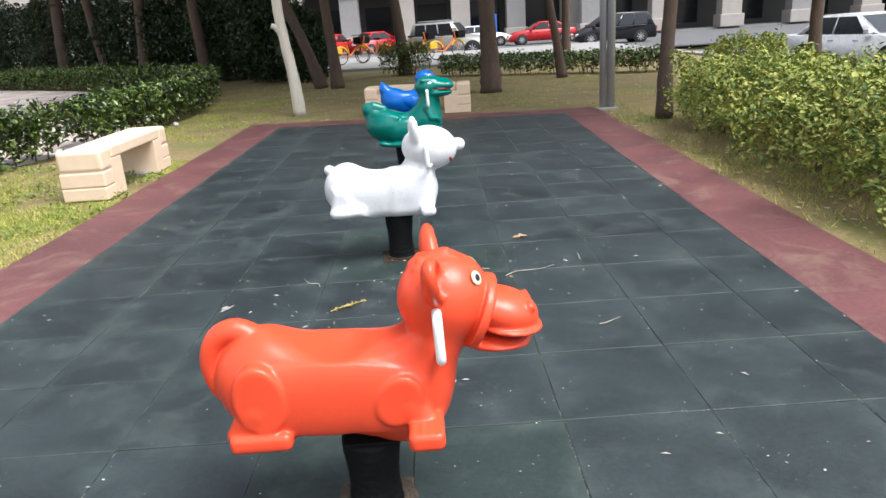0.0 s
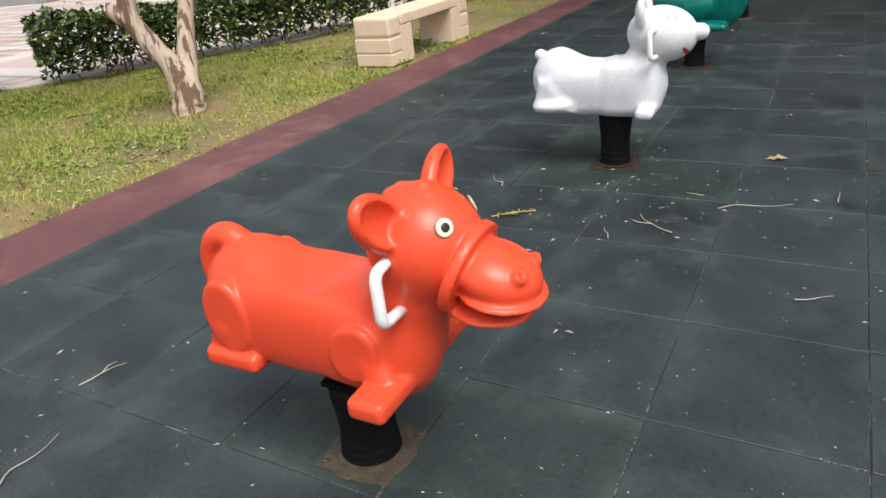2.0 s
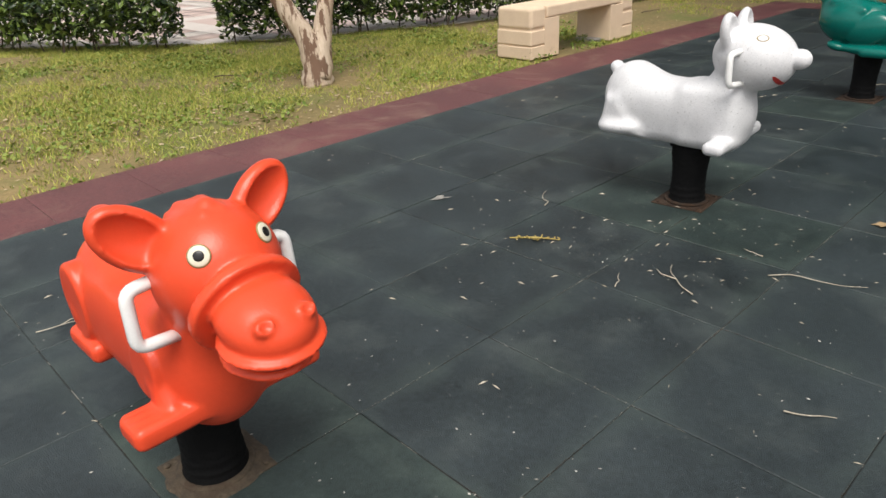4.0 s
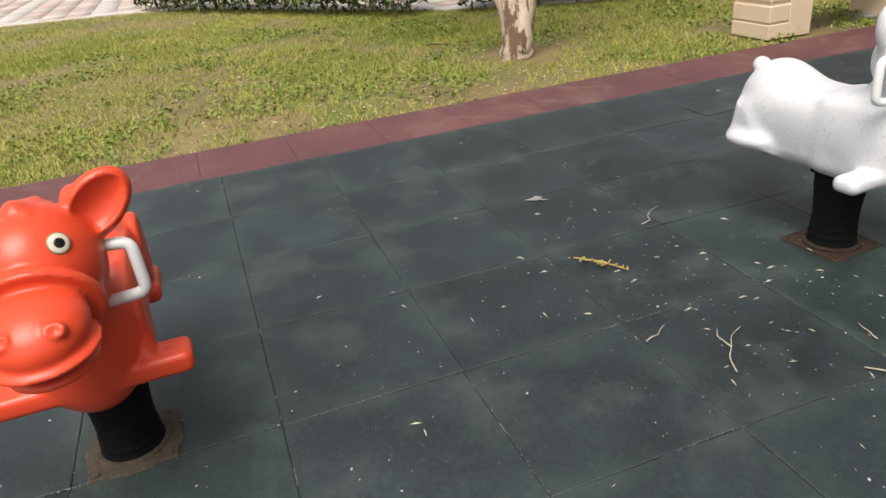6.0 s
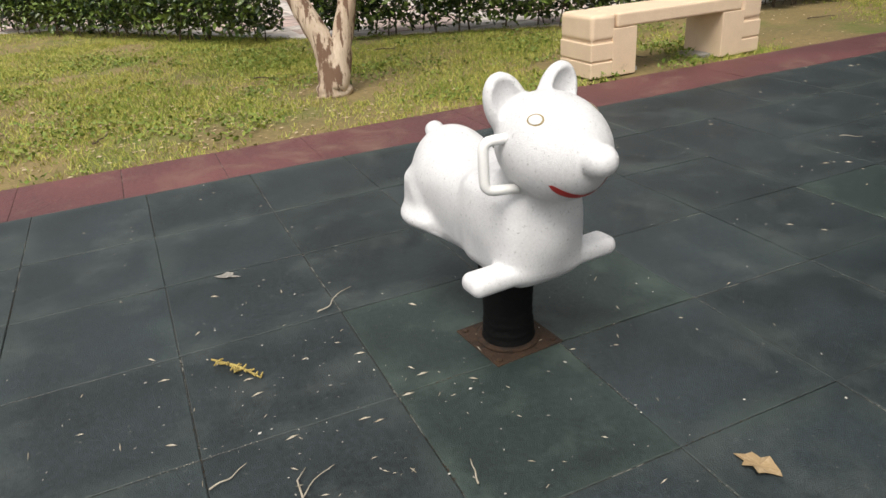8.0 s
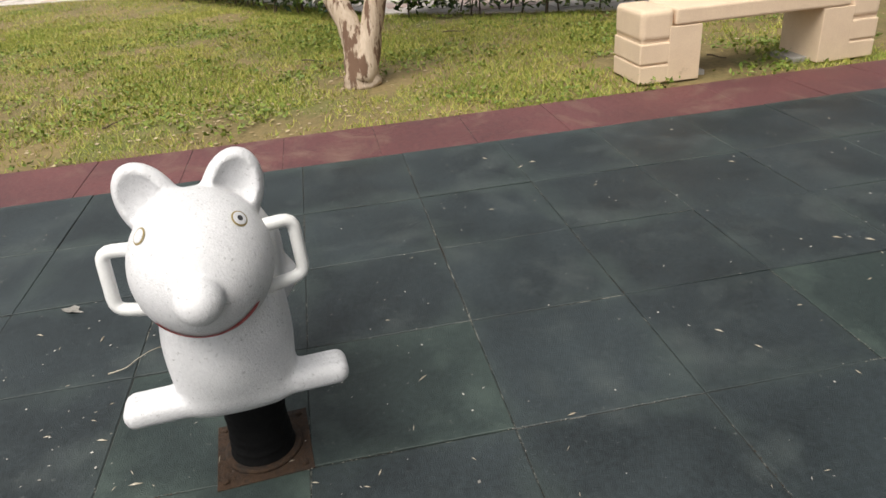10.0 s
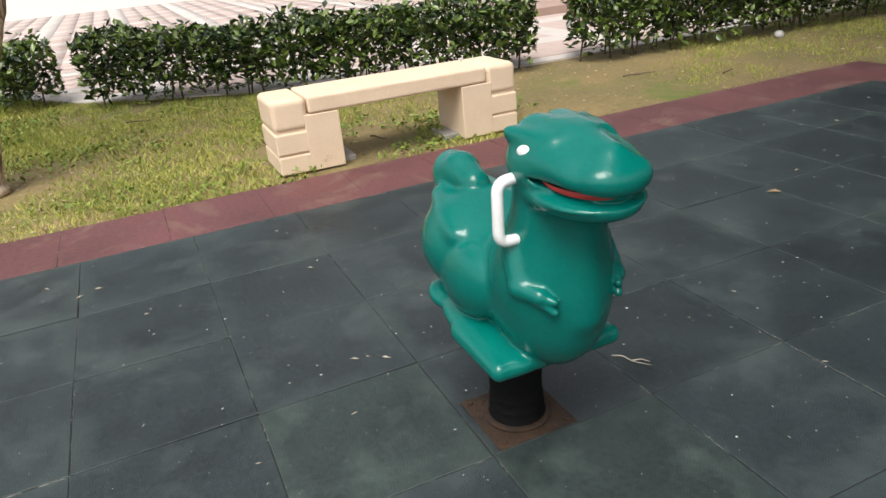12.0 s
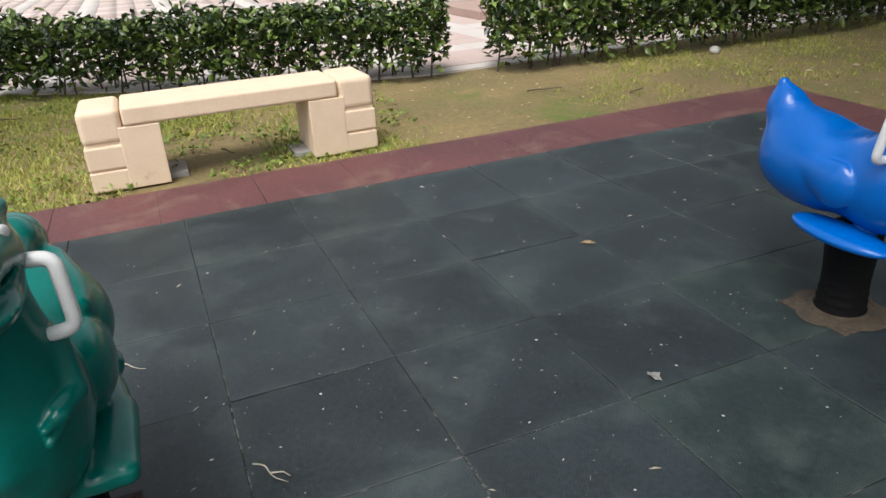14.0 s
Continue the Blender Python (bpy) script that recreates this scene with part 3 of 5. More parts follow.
def inside(x, y, poly):
    hit = False
    for (x0, y0), (x1, y1) in zip(poly, poly[1:] + poly[:1]):
        if (y0 > y) != (y1 > y) and x < (x1 - x0) * (y - y0) / (y1 - y0) + x0:
            hit = not hit
    return hit


def pavers(parent):
    """Square pavers on a grid: those nearest the lawn singly, the rest joined."""
    step, g = 0.4, 0.003
    shared = {}
    for k, mt in ((0, M_PLAZA), (1, M_PLAZA_WHITE)):
        bm = box(bmesh.new(), (g, g, -0.003), (step - g, step - g, 0.004), 0.0015, 1)
        shared[k] = part("paver", bm, mt, parent).data
    vs, fs = {0: [], 1: []}, {0: [], 1: []}
    singles = {0: list(parent.children)[:1], 1: list(parent.children)[1:]}
    for i in range(-50, 0):
        for j in range(-24, 60):
            x, y = -4.6 + i * step, j * step
            if not all(inside(x + a, y + b, PLAZA) for a in (0, step) for b in (0, step)):
                continue
            k = 1 if (i % 4 == 0 or j % 4 == 0) else 0
            if x > -9.5 and -1.7 < y < 5.0:
                ob = singles[k].pop() if singles[k] else new("paver", shared[k])
                ob.parent = parent
                ob.location = (x, y, 0)
                continue
            n = len(vs[k])
            vs[k] += [(x + g, y + g, 0.004), (x + step - g, y + g, 0.004), (x + step - g, y + step - g, 0.004), (x + g, y + step - g, 0.004)]
            vs[k] += [(a, b, -0.003) for a, b, _ in vs[k][n:n + 4]]
            fs[k] += [(n, n + 1, n + 2, n + 3)] + [(n + a, n + 4 + a, n + 4 + (a + 1) % 4, n + (a + 1) % 4) for a in range(4)]
    for k, mt in ((0, M_PLAZA), (1, M_PLAZA_WHITE)):
        tagged(arrays("paving", vs[k], fs[k], mt, parent), "square granite pavers", kind="stuff")


pavers(plaza)
sheet("road", [(-60, 27.0), (60, 27.0), (60, 48), (-60, 48)], -0.35, M_ASPHALT, "pale worn asphalt street", "road", 0.05)
sheet("pavement", [(-3.8, 17.2), (8.2, 15.2), (8.2, 26.9), (-60, 26.9), (-60, 24.5), (-16, 24.5)], 0.06, M_PAVE, "grey concrete pavement with parked bicycles", "pavement", 0.1)
sheet("pavement_far", [(-60, 48.0), (60, 48.0), (60, 60), (-60, 60)], -0.20, M_PAVE, "grey pavement before the arcade", "pavement", 0.15)
sheet("side_road", [(8.25, -60), (40, -60), (40, 26.9), (8.25, 26.9)], -0.60, M_ASPHALT, "pale worn asphalt side street", "road", 0.05)
bm = boxed((7.98, -60, -0.85), (8.30, 15.1, 0.04), 0.02)
tagged(part("kerb", bm, M_CONCRETE), "grey concrete kerb along the street", "kerb", kind="structure")


# ---- spring riders ----
def grips(root, x, z0, z1, y_in, y_out, mat=M_HANDLE, lean=0.0, collar=None, root_dx=0.0):
    for s in (-1, 1):
        path = rounded([(x + root_dx, s * y_in, z1), (x, s * y_out, z1 - 0.004), (x + lean, s * (y_out + 0.004), z0 + 0.004), (x + lean + root_dx, s * y_in, z0)], 0.022, 4)
        h = part("handle", tube(bmesh.new(), path, 0.0125, 10), mat, root, "white plastic hand grip", smooth=True)
        if collar:
            for z, dx in ((z1, 0), (z0, lean)):
                part("grip_socket", tube(bmesh.new(), [(x + dx, s * (y_in - 0.01), z), (x + dx, s * (y_in + 0.004), z)], 0.018, 12), collar, h, smooth=True)


def eye(root, at, out, size, ring=M_IRIS, white=M_EYEWHITE, pupil=M_PUPIL, pupil_size=0.55, flat=0.28, tall=1.0, worn=False, rim=0.91):
    """A domed eye: ring, white and pupil, facing along out; one on each side."""
    for s in (-1, 1):
        n = Vector((out[0], out[1] * s, out[2])).normalized()
        base = Matrix.Translation((at[0], at[1] * s, at[2])) @ n.to_track_quat("Z", "Y").to_matrix().to_4x4()

        def dome(r, lift, m):
            bm = bmesh.new()
            bmesh.ops.create_uvsphere(bm, u_segments=20, v_segments=10, radius=r)
            for v in bm.verts:
                v.co.z = v.co.z * flat + lift
                v.co.y *= tall
            bmesh.ops.transform(bm, matrix=m, verts=bm.verts)
            return bm
        e = part("eye", dome(size, 0, base), ring, root, "ringed painted eye", smooth=True)
        part("eye_white", dome(size * rim, size * 0.05, base), white, e, smooth=True)
        if pupil and not (worn and s < 0):
            part("pupil", dome(size * pupil_size, size * (0.05 + 0.80 * flat), base), pupil, e, smooth=True)


def mount(root, top, r=0.072, rust=M_RUST, plate=0.105, seed=1, mortar=None):
    """The sprung post in its rubber boot, the steel plate on the floor and the bracket under the seat."""
    rnd = random.Random(seed)
    prof = []
    for i in range(26):
        t = i / 25
        z = 0.006 + t * (top - 0.006)
        wave = 0.0035 * math.sin(t * 55) * (1 if t < 0.25 else 0.25)
        prof.append((r * (1.06 - 0.10 * math.sin(min(1, t * 1.2) * math.pi) + 0.05 * t) + wave, z))
    part("spring_boot", lathe(prof, 28), M_BLACK, root, "black rubber sleeve over the spring", smooth=True)
    bm = bmesh.new()
    n = 48
    if mortar:
        ring = []
        for i in range(n):
            a = 2 * math.pi * i / n
            reach = plate + 0.018 + 0.022 * noise.noise((1.6 * math.cos(a) + seed, 1.6 * math.sin(a), 0.5)) + rnd.uniform(-0.002, 0.002)
            ring.append(bm.verts.new((reach * math.cos(a), reach * math.sin(a), 0.002)))
        top_ring = [bm.verts.new((v.co.x * 0.8, v.co.y * 0.8, 0.008)) for v in ring]
        for i in range(n):
            bm.faces.new((ring[i], ring[(i + 1) % n], top_ring[(i + 1) % n], top_ring[i]))
        bm.faces.new(top_ring)
        part("mortar_bed", bm, mortar, root, "crumbling sandy mortar round the post", smooth=True)
        bm = bmesh.new()
    box(bm, (-plate, -plate, -0.002), (plate, plate, 0.004), 0.0015)
    part("base_plate", bm, rust, root, "rusty square steel base plate")
    part("base_ring", lathe([(r * 1.28, 0.003), (r * 1.30, 0.010), (r * 1.2, 0.014), (r * 1.0, 0.012)], 28), rust, root, smooth=True)
    for sx in (-1, 1):
        for sy in (-1, 1):
            b = lathe([(0.009, 0.003), (0.009, 0.008), (0.005, 0.010)], 6)
            bmesh.ops.translate(b, vec=(sx * plate * 0.82, sy * plate * 0.82, 0), verts=b.verts)
            part("bolt", b, rust, root)
    bm = boxed((-0.07, -0.065, top - 0.002), (0.08, 0.065, top + 0.012), 0.003)
    part("bracket", bm, M_BLACK, root, "black steel seat bracket")


def ellipsoid_patch(c, r, tilt, lon, lat, swell, n=26, mtop=6, corner=0.0):
    """A thin band on an ellipsoid's front, for a painted mouth: it tapers to both ends and curves upward there."""
    bm = bmesh.new()
    grid = []
    for i in range(n + 1):
        u = -1 + 2 * i / n
        a = radians(lon * u)
        row = []
        for j in range(mtop + 1):
            w = (j / mtop - 0.5) * lat[1] * math.sqrt(max(0.0, 1 - u * u)) * (1 - corner + 2.2 * corner * u * u)
            b = radians(lat[0] + lat[2] * u * u + w)
            p = Vector((r[0] * math.cos(b) * math.cos(a), r[1] * math.cos(b) * math.sin(a), r[2] * math.sin(b))) * swell
            t = radians(tilt)
            row.append(bm.verts.new((c[0] + p.x * math.cos(t) + p.z * math.sin(t), c[1] + p.y, c[2] - p.x * math.sin(t) + p.z * math.cos(t))))
        grid.append(row)
    for a, b in zip(grid, grid[1:]):
        for j in range(mtop):
            bm.faces.new((a[j], a[j + 1], b[j + 1], b[j]))
    bmesh.ops.remove_doubles(bm, verts=bm.verts, dist=0.0004)
    return bm


def red_pony(at):
    root = thing("spring_rider", at, "red-orange plastic pony spring rider on a black post", "spring rider", "spring riders on the mat", turn=1)
    m = Mould((-0.50, -0.27, 0.12), (0.53, 0.27, 0.88), 0.0055)
    m.add(m.ell((-0.250, 0, 0.425), (0.140, 0.120, 0.142)), 0.02)
    m.add(m.ell((-0.06, 0, 0.405), (0.27, 0.114, 0.145)), 0.06)
    m.add(m.ell((0.10, 0, 0.365), (0.135, 0.118, 0.155)), 0.06)
    m.add(m.limb((0.135, 0, 0.42), (0.20, 0, 0.57), 0.102, 0.10), 0.04)
    m.add(m.block((-0.09, 0, 0.395), (0.245, 0.116, 0.125), 0.095), 0.03)
    m.cut(m.ell((-0.015, 0, 0.640), (0.235, 0.30, 0.128)), 0.04)
    m.add(m.ell((-0.085, 0.102, 0.40), (0.20, 0.02, 0.10)), 0.03)
    # sunk seat with a rim before and behind
    m.cut(m.ell((-0.050, 0, 0.628), (0.155, 0.30, 0.134)), 0.010)
    # head, bulging muzzle, lips and jaw
    m.add(m.ell((0.228, 0, 0.617), (0.122, 0.118, 0.120)), 0.022)
    m.add(m.ell((0.380, 0, 0.570), (0.096, 0.086, 0.057), tilt=18), 0.020)
    m.add(m.ell((0.358, 0, 0.490), (0.090, 0.072, 0.028), tilt=2), 0.018)
    m.add(m.ell((0.392, 0, 0.534), (0.092, 0.096, 0.016), tilt=8), 0.008)
    m.cut(m.ell((0.425, 0, 0.509), (0.096, 0.120, 0.0125), tilt=6), 0.005)
    m.add(m.ell((0.362, 0, 0.489), (0.090, 0.080, 0.011), tilt=4), 0.008)
    band = np.maximum(m.ell((0.322, 0, 0.572), (0.104, 0.108, 0.099), tilt=14),
                      np.abs((m.x - 0.322) * 0.93 - (m.z - 0.575) * 0.36) - 0.012)
    m.add(band, 0.009)
    nostril = m.ell((0.446, 0.040, 0.586), (0.015, 0.019, 0.018), tilt=40)
    m.add(nostril, 0.005)
    m.cut(m.ell((0.458, 0.041, 0.596), (0.012, 0.012, 0.012)), 0.003)
    # ears, curled forelock
    ear = np.maximum(m.ell((0.203, 0.120, 0.702), (0.030, 0.054, 0.086), splay=48, tilt=-6), -m.ell((0.230, 0.130, 0.710), (0.030, 0.041, 0.070), splay=48, tilt=-6))
    m.add(ear, 0.012)
    m.add(m.limb((0.168, 0, 0.700), (0.236, 0, 0.728), 0.030, 0.022), 0.012)
    m.add(m.limb((0.175, 0.020, 0.718), (0.258, 0.018, 0.726), 0.017, 0.010), 0.006)
    m.add(m.limb((0.165, 0.036, 0.705), (0.232, 0.044, 0.721), 0.014, 0.008), 0.006)
    # haunch, hind foot, shoulder, fore foot
    m.add(m.disc((-0.252, 0.108, 0.418), 0.068, 0.096, 0.028, 0.012, tilt=-6), 0.004)
    m.add(m.limb((-0.270, 0.106, 0.380), (-0.322, 0.102, 0.312), 0.046, 0.032, 0.7), 0.008)
    m.add(m.block((-0.262, 0.104, 0.303), (0.080, 0.042, 0.025), 0.018), 0.008)
    m.add(m.block((0.085, 0, 0.37), (0.115, 0.108, 0.095), 0.06), 0.03)
    m.add(m.disc((0.095, 0.106, 0.390), 0.060, 0.074, 0.030, 0.012, tilt=30), 0.004)
    m.add(m.limb((0.125, 0.110, 0.365), (0.158, 0.120, 0.325), 0.040, 0.034, 0.7), 0.010)
    m.add(m.block((0.160, 0.094, 0.313), (0.046, 0.116, 0.026), 0.018), 0.008)
    for dx in (-0.022, 0.0, 0.022):
        m.cut(m.limb((0.160 + dx, 0.155, 0.343), (0.160 + dx, 0.198, 0.341), 0.007, 0.006), 0.003)
    # tail, pressed against the rump
    tail = [(-0.262, 0, 0.530), (-0.318, 0, 0.562), (-0.368, 0, 0.545), (-0.396, 0, 0.485), (-0.386, 0, 0.41), (-0.350, 0, 0.36)]
    tail = bezier(tail, 4)
    arch = m.limb(tail[0], tail[1], 0.036, 0.036)
    for i, (a, b) in enumerate(zip(tail[1:], tail[2:])):
        arch = np.minimum(arch, m.limb(a, b, 0.036 - 0.0006 * i, 0.035 - 0.0006 * i))
    m.add(arch, 0.008)
    m.cut(m.block((0, 0, 0.10), (0.6, 0.6, 0.105), 0.004), 0.01)
    m.mesh("body", M_RED, root)
    eye(root, (0.310, 0.062, 0.683), (0.76, 0.52, 0.42), 0.0205, ring=M_IRIS, pupil_size=0.46, flat=0.2)
    grips(root, 0.205, 0.503, 0.622, 0.085, 0.160, lean=0.004)
    part("mouth_lining", ellipsoid_patch((0.36, 0, 0.510), (0.090, 0.075, 0.05), 8, 70, (0, 12, 0), 0.96), M_MOUTH, root, smooth=True)
    mount(root, 0.225, rust=M_SANDY, plate=0.104, seed=3, mortar=M_SANDY)
    return root


def white_puppy(at):
    root = thing("spring_rider", at, "weathered white plastic puppy spring rider on a black post", "spring rider", "spring riders on the mat", turn=5)
    m = Mould((-0.47, -0.27, 0.20), (0.46, 0.27, 0.90))
    m.add(m.ell((-0.265, 0, 0.43), (0.142, 0.122, 0.150)), 0.02)
    m.add(m.ell((-0.08, 0, 0.405), (0.27, 0.116, 0.142)), 0.06)
    m.add(m.ell((0.105, 0, 0.405), (0.135, 0.120, 0.148)), 0.06)
    m.cut(m.ell((-0.06, 0, 0.625), (0.17, 0.22, 0.10)), 0.05)
    m.add(m.limb((0.11, 0, 0.46), (0.16, 0, 0.56), 0.10, 0.09), 0.02)
    m.add(m.ell((0.206, 0, 0.630), (0.157, 0.126, 0.124), tilt=8), 0.010)
    m.add(m.ell((0.368, 0, 0.634), (0.042, 0.040, 0.038)), 0.006)
    ear = np.maximum(m.ell((0.128, 0.072, 0.720), (0.032, 0.056, 0.084), splay=21, tilt=-4), -m.ell((0.158, 0.078, 0.732), (0.030, 0.040, 0.065), splay=21, tilt=-4))
    m.add(ear, 0.014)
    m.add(m.ell((-0.368, 0, 0.545), (0.030, 0.030, 0.028)), 0.012)
    m.add(m.wedge([(-0.300, 0.450), (-0.352, 0.445), (-0.380, 0.320), (-0.362, 0.290), (-0.185, 0.290)], 0.094, 0.038, 0.028), 0.034)
    m.add(m.ell((-0.285, 0.112, 0.318), (0.092, 0.048, 0.030), tilt=-4), 0.030)
    m.add(m.block((-0.06, 0.0, 0.38), (0.27, 0.108, 0.118), 0.06), 0.03)
    m.add(m.block((0.075, 0.0, 0.395), (0.125, 0.112, 0.125), 0.04), 0.03)
    m.add(m.block((0.162, 0.100, 0.308), (0.042, 0.124, 0.026), 0.024), 0.012)
    for dx in (-0.018, 0.0, 0.018):
        m.cut(m.limb((0.162 + dx, 0.155, 0.339), (0.162 + dx, 0.210, 0.337), 0.0065, 0.006), 0.003)
    m.cut(m.block((0, 0, 0.15), (0.6, 0.6, 0.105), 0.004), 0.01)
    m.mesh("body", M_WHITE, root)
    eye(root, (0.252, m.side(0.252, 0.714) + 0.0005, 0.7145), (0.24, 0.67, 0.66), 0.022, white=M_WHITE, pupil_size=0.34, flat=0.06, worn=True, tall=0.70, rim=0.80)
    part("mouth", ellipsoid_patch((0.206, 0, 0.630), (0.157, 0.126, 0.124), 8, 46, (-34, 12, 18), 1.012, corner=0.5), M_MOUTH, root, "curved red painted smile", smooth=True)
    grips(root, 0.172, 0.545, 0.668, 0.095, 0.168, lean=0.006, root_dx=0.022)
    mount(root, 0.252, seed=5, plate=0.112)
    return root


def green_dinosaur(at):
    root = thing("spring_rider", at, "glossy green plastic dinosaur spring rider on a black post", "spring rider", "spring riders on the mat", turn=0)
    m = Mould((-0.46, -0.25, 0.22), (0.52, 0.25, 0.94))
    m.add(m.ell((-0.130, 0, 0.475), (0.185, 0.163, 0.146)), 0.02)
    m.add(m.ell((0.02, 0, 0.445), (0.22, 0.130, 0.135)), 0.04)
    m.add(m.ell((0.180, 0, 0.470), (0.155, 0.126, 0.188)), 0.04)
    m.add(m.limb((0.205, 0, 0.53), (0.230, 0, 0.70), 0.118, 0.098), 0.05)
    m.cut(m.ell((0.0, 0, 0.720), (0.150, 0.25, 0.125)), 0.04)
    # keel along the chest and flat planes on the rump
    m.add(m.limb((0.310, 0, 0.66), (0.318, 0, 0.46), 0.012, 0.016), 0.05)
    m.add(m.limb((-0.235, 0.070, 0.585), (-0.045, 0.118, 0.545), 0.022, 0.016), 0.030)
    # head: broad skull with horned brows, long upper jaw, lower jaw
    m.add(m.ell((0.240, 0, 0.780), (0.118, 0.110, 0.082), tilt=8), 0.03)
    m.add(m.ell((0.335, 0, 0.798), (0.124, 0.096, 0.050), tilt=10), 0.04)
    m.add(m.ell((0.305, 0, 0.730), (0.140, 0.104, 0.036), tilt=2), 0.012)
    m.add(m.ell((0.335, 0, 0.738), (0.112, 0.106, 0.014), tilt=2), 0.008)
    m.cut(m.ell((0.360, 0, 0.766), (0.135, 0.130, 0.0095), tilt=3), 0.004)
    m.add(m.ell((0.420, 0, 0.794), (0.042, 0.070, 0.034), tilt=12), 0.018)
    m.add(m.limb((0.190, 0.086, 0.842), (0.300, 0.058, 0.838), 0.014, 0.014), 0.024)
    m.add(m.limb((0.195, 0.030, 0.836), (0.300, 0.020, 0.836), 0.032, 0.022), 0.030)
    m.add(m.limb((0.28, 0, 0.838), (0.40, 0, 0.828), 0.020, 0.018), 0.040)
    m.cut(m.ell((0.272, 0.128, 0.822), (0.036, 0.020, 0.015), tilt=6), 0.006)
    # tail folded forward over the rump
    m.add(m.limb((-0.23, 0, 0.50), (-0.275, 0, 0.600), 0.100, 0.060), 0.03)
    m.add(m.limb((-0.290, 0, 0.625), (-0.240, 0, 0.634), 0.056, 0.050), 0.020)
    m.add(m.limb((-0.245, 0, 0.636), (-0.165, 0, 0.618), 0.050, 0.040), 0.010)
    # thighs, flat feet, arms
    m.add(m.ell((-0.005, 0.104, 0.440), (0.140, 0.058, 0.096), tilt=-14), 0.005)
    m.add(m.ell((0.030, 0.100, 0.318), (0.200, 0.066, 0.036), tilt=2), 0.006)
    m.add(m.block((0.105, 0.100, 0.306), (0.122, 0.074, 0.024), 0.023), 0.02)
    m.add(m.ell((-0.165, 0.108, 0.330), (0.060, 0.046, 0.028), tilt=14), 0.012)
    m.add(m.limb((0.212, 0.100, 0.605), (0.248, 0.114, 0.530), 0.028, 0.024), 0.012)
    m.add(m.limb((0.248, 0.114, 0.528), (0.298, 0.096, 0.522), 0.023, 0.019), 0.008)
    for dz in (-0.020, 0.004):
        m.add(m.limb((0.296, 0.096, 0.520 + dz * 0.4), (0.328, 0.078, 0.512 + dz), 0.013, 0.009), 0.004)
    m.cut(m.block((0, 0, 0.17), (0.6, 0.6, 0.105), 0.004), 0.01)
    m.mesh("body", M_GREEN, root)
    eye(root, (0.262, m.side(0.262, 0.818) - 0.002, 0.818), (0.25, 0.95, 0.12), 0.026, ring=M_HANDLE, white=M_HANDLE, pupil=None, flat=0.22, tall=0.55)
    part("mouth", ellipsoid_patch((0.330, 0, 0.766), (0.112, 0.090, 0.03), 3, 115, (0, 26, 0), 0.95), M_MOUTH, root, "dull red mouth", smooth=True)
    grips(root, 0.229, 0.628, 0.762, 0.085, 0.143, lean=0.002)
    mount(root, 0.28, seed=7, plate=0.117)
    return root


def blue_duck(at):
    root = thing("spring_rider", at, "glossy blue plastic duck spring rider with yellow beak", "spring rider", "spring riders on the mat")
    m = Mould((-0.46, -0.25, 0.22), (0.44, 0.25, 0.92))
    m.add(m.ell((-0.13, 0, 0.455), (0.21, 0.150, 0.145)), 0.02)
    m.add(m.ell((0.09, 0, 0.455), (0.175, 0.145, 0.150)), 0.05)
    m.add(m.limb((0.11, 0, 0.52), (0.145, 0, 0.66), 0.105, 0.09), 0.05)
    m.cut(m.ell((-0.06, 0, 0.70), (0.15, 0.25, 0.125)), 0.04)
    m.add(m.limb((-0.24, 0, 0.48), (-0.315, 0, 0.60), 0.115, 0.062), 0.04)
    m.add(m.limb((-0.315, 0, 0.60), (-0.345, 0, 0.675), 0.058, 0.018), 0.03)
    m.add(m.ell((0.165, 0, 0.70), (0.118, 0.105, 0.100)), 0.025)
    m.add(m.ell((-0.215, 0, 0.470), (0.142, 0.120, 0.140)), 0.04)
    m.add(m.limb((0.005, 0.132, 0.452), (-0.205, 0.118, 0.502), 0.072, 0.018, 0.55), 0.006)
    m.add(m.limb((-0.340, 0, 0.64), (-0.352, 0, 0.46), 0.012, 0.014), 0.030)
    m.add(m.ell((0.03, 0.110, 0.300), (0.165, 0.070, 0.028), tilt=3), 0.010)
    m.cut(m.block((0, 0, 0.17), (0.6, 0.6, 0.105), 0.004), 0.01)
    m.mesh("body", M_BLUE, root)
    b = Mould((0.20, -0.10, 0.58), (0.42, 0.10, 0.76), 0.005)
    b.add(b.ell((0.300, 0, 0.690), (0.080, 0.062, 0.024), tilt=8), 0.01)
    b.add(b.ell((0.290, 0, 0.655), (0.066, 0.052, 0.016), tilt=6), 0.004)
    b.mesh("beak", M_YELLOW, root, "yellow plastic beak")
    eye(root, (0.225, 0.085, 0.735), (0.55, 0.80, 0.20), 0.020, ring=M_HANDLE, pupil_size=0.5)
    grips(root, 0.155, 0.560, 0.70, 0.09, 0.17, lean=-0.02)
    mount(root, 0.285, rust=M_SANDY, plate=0.125, seed=11, mortar=M_SANDY)
    return root


red_pony((-0.10, -5.36, 0))
white_puppy((-0.10, -3.110, 0))
green_dinosaur((-0.122, -0.86, 0))
blue_duck((-0.08, 1.38, 0))


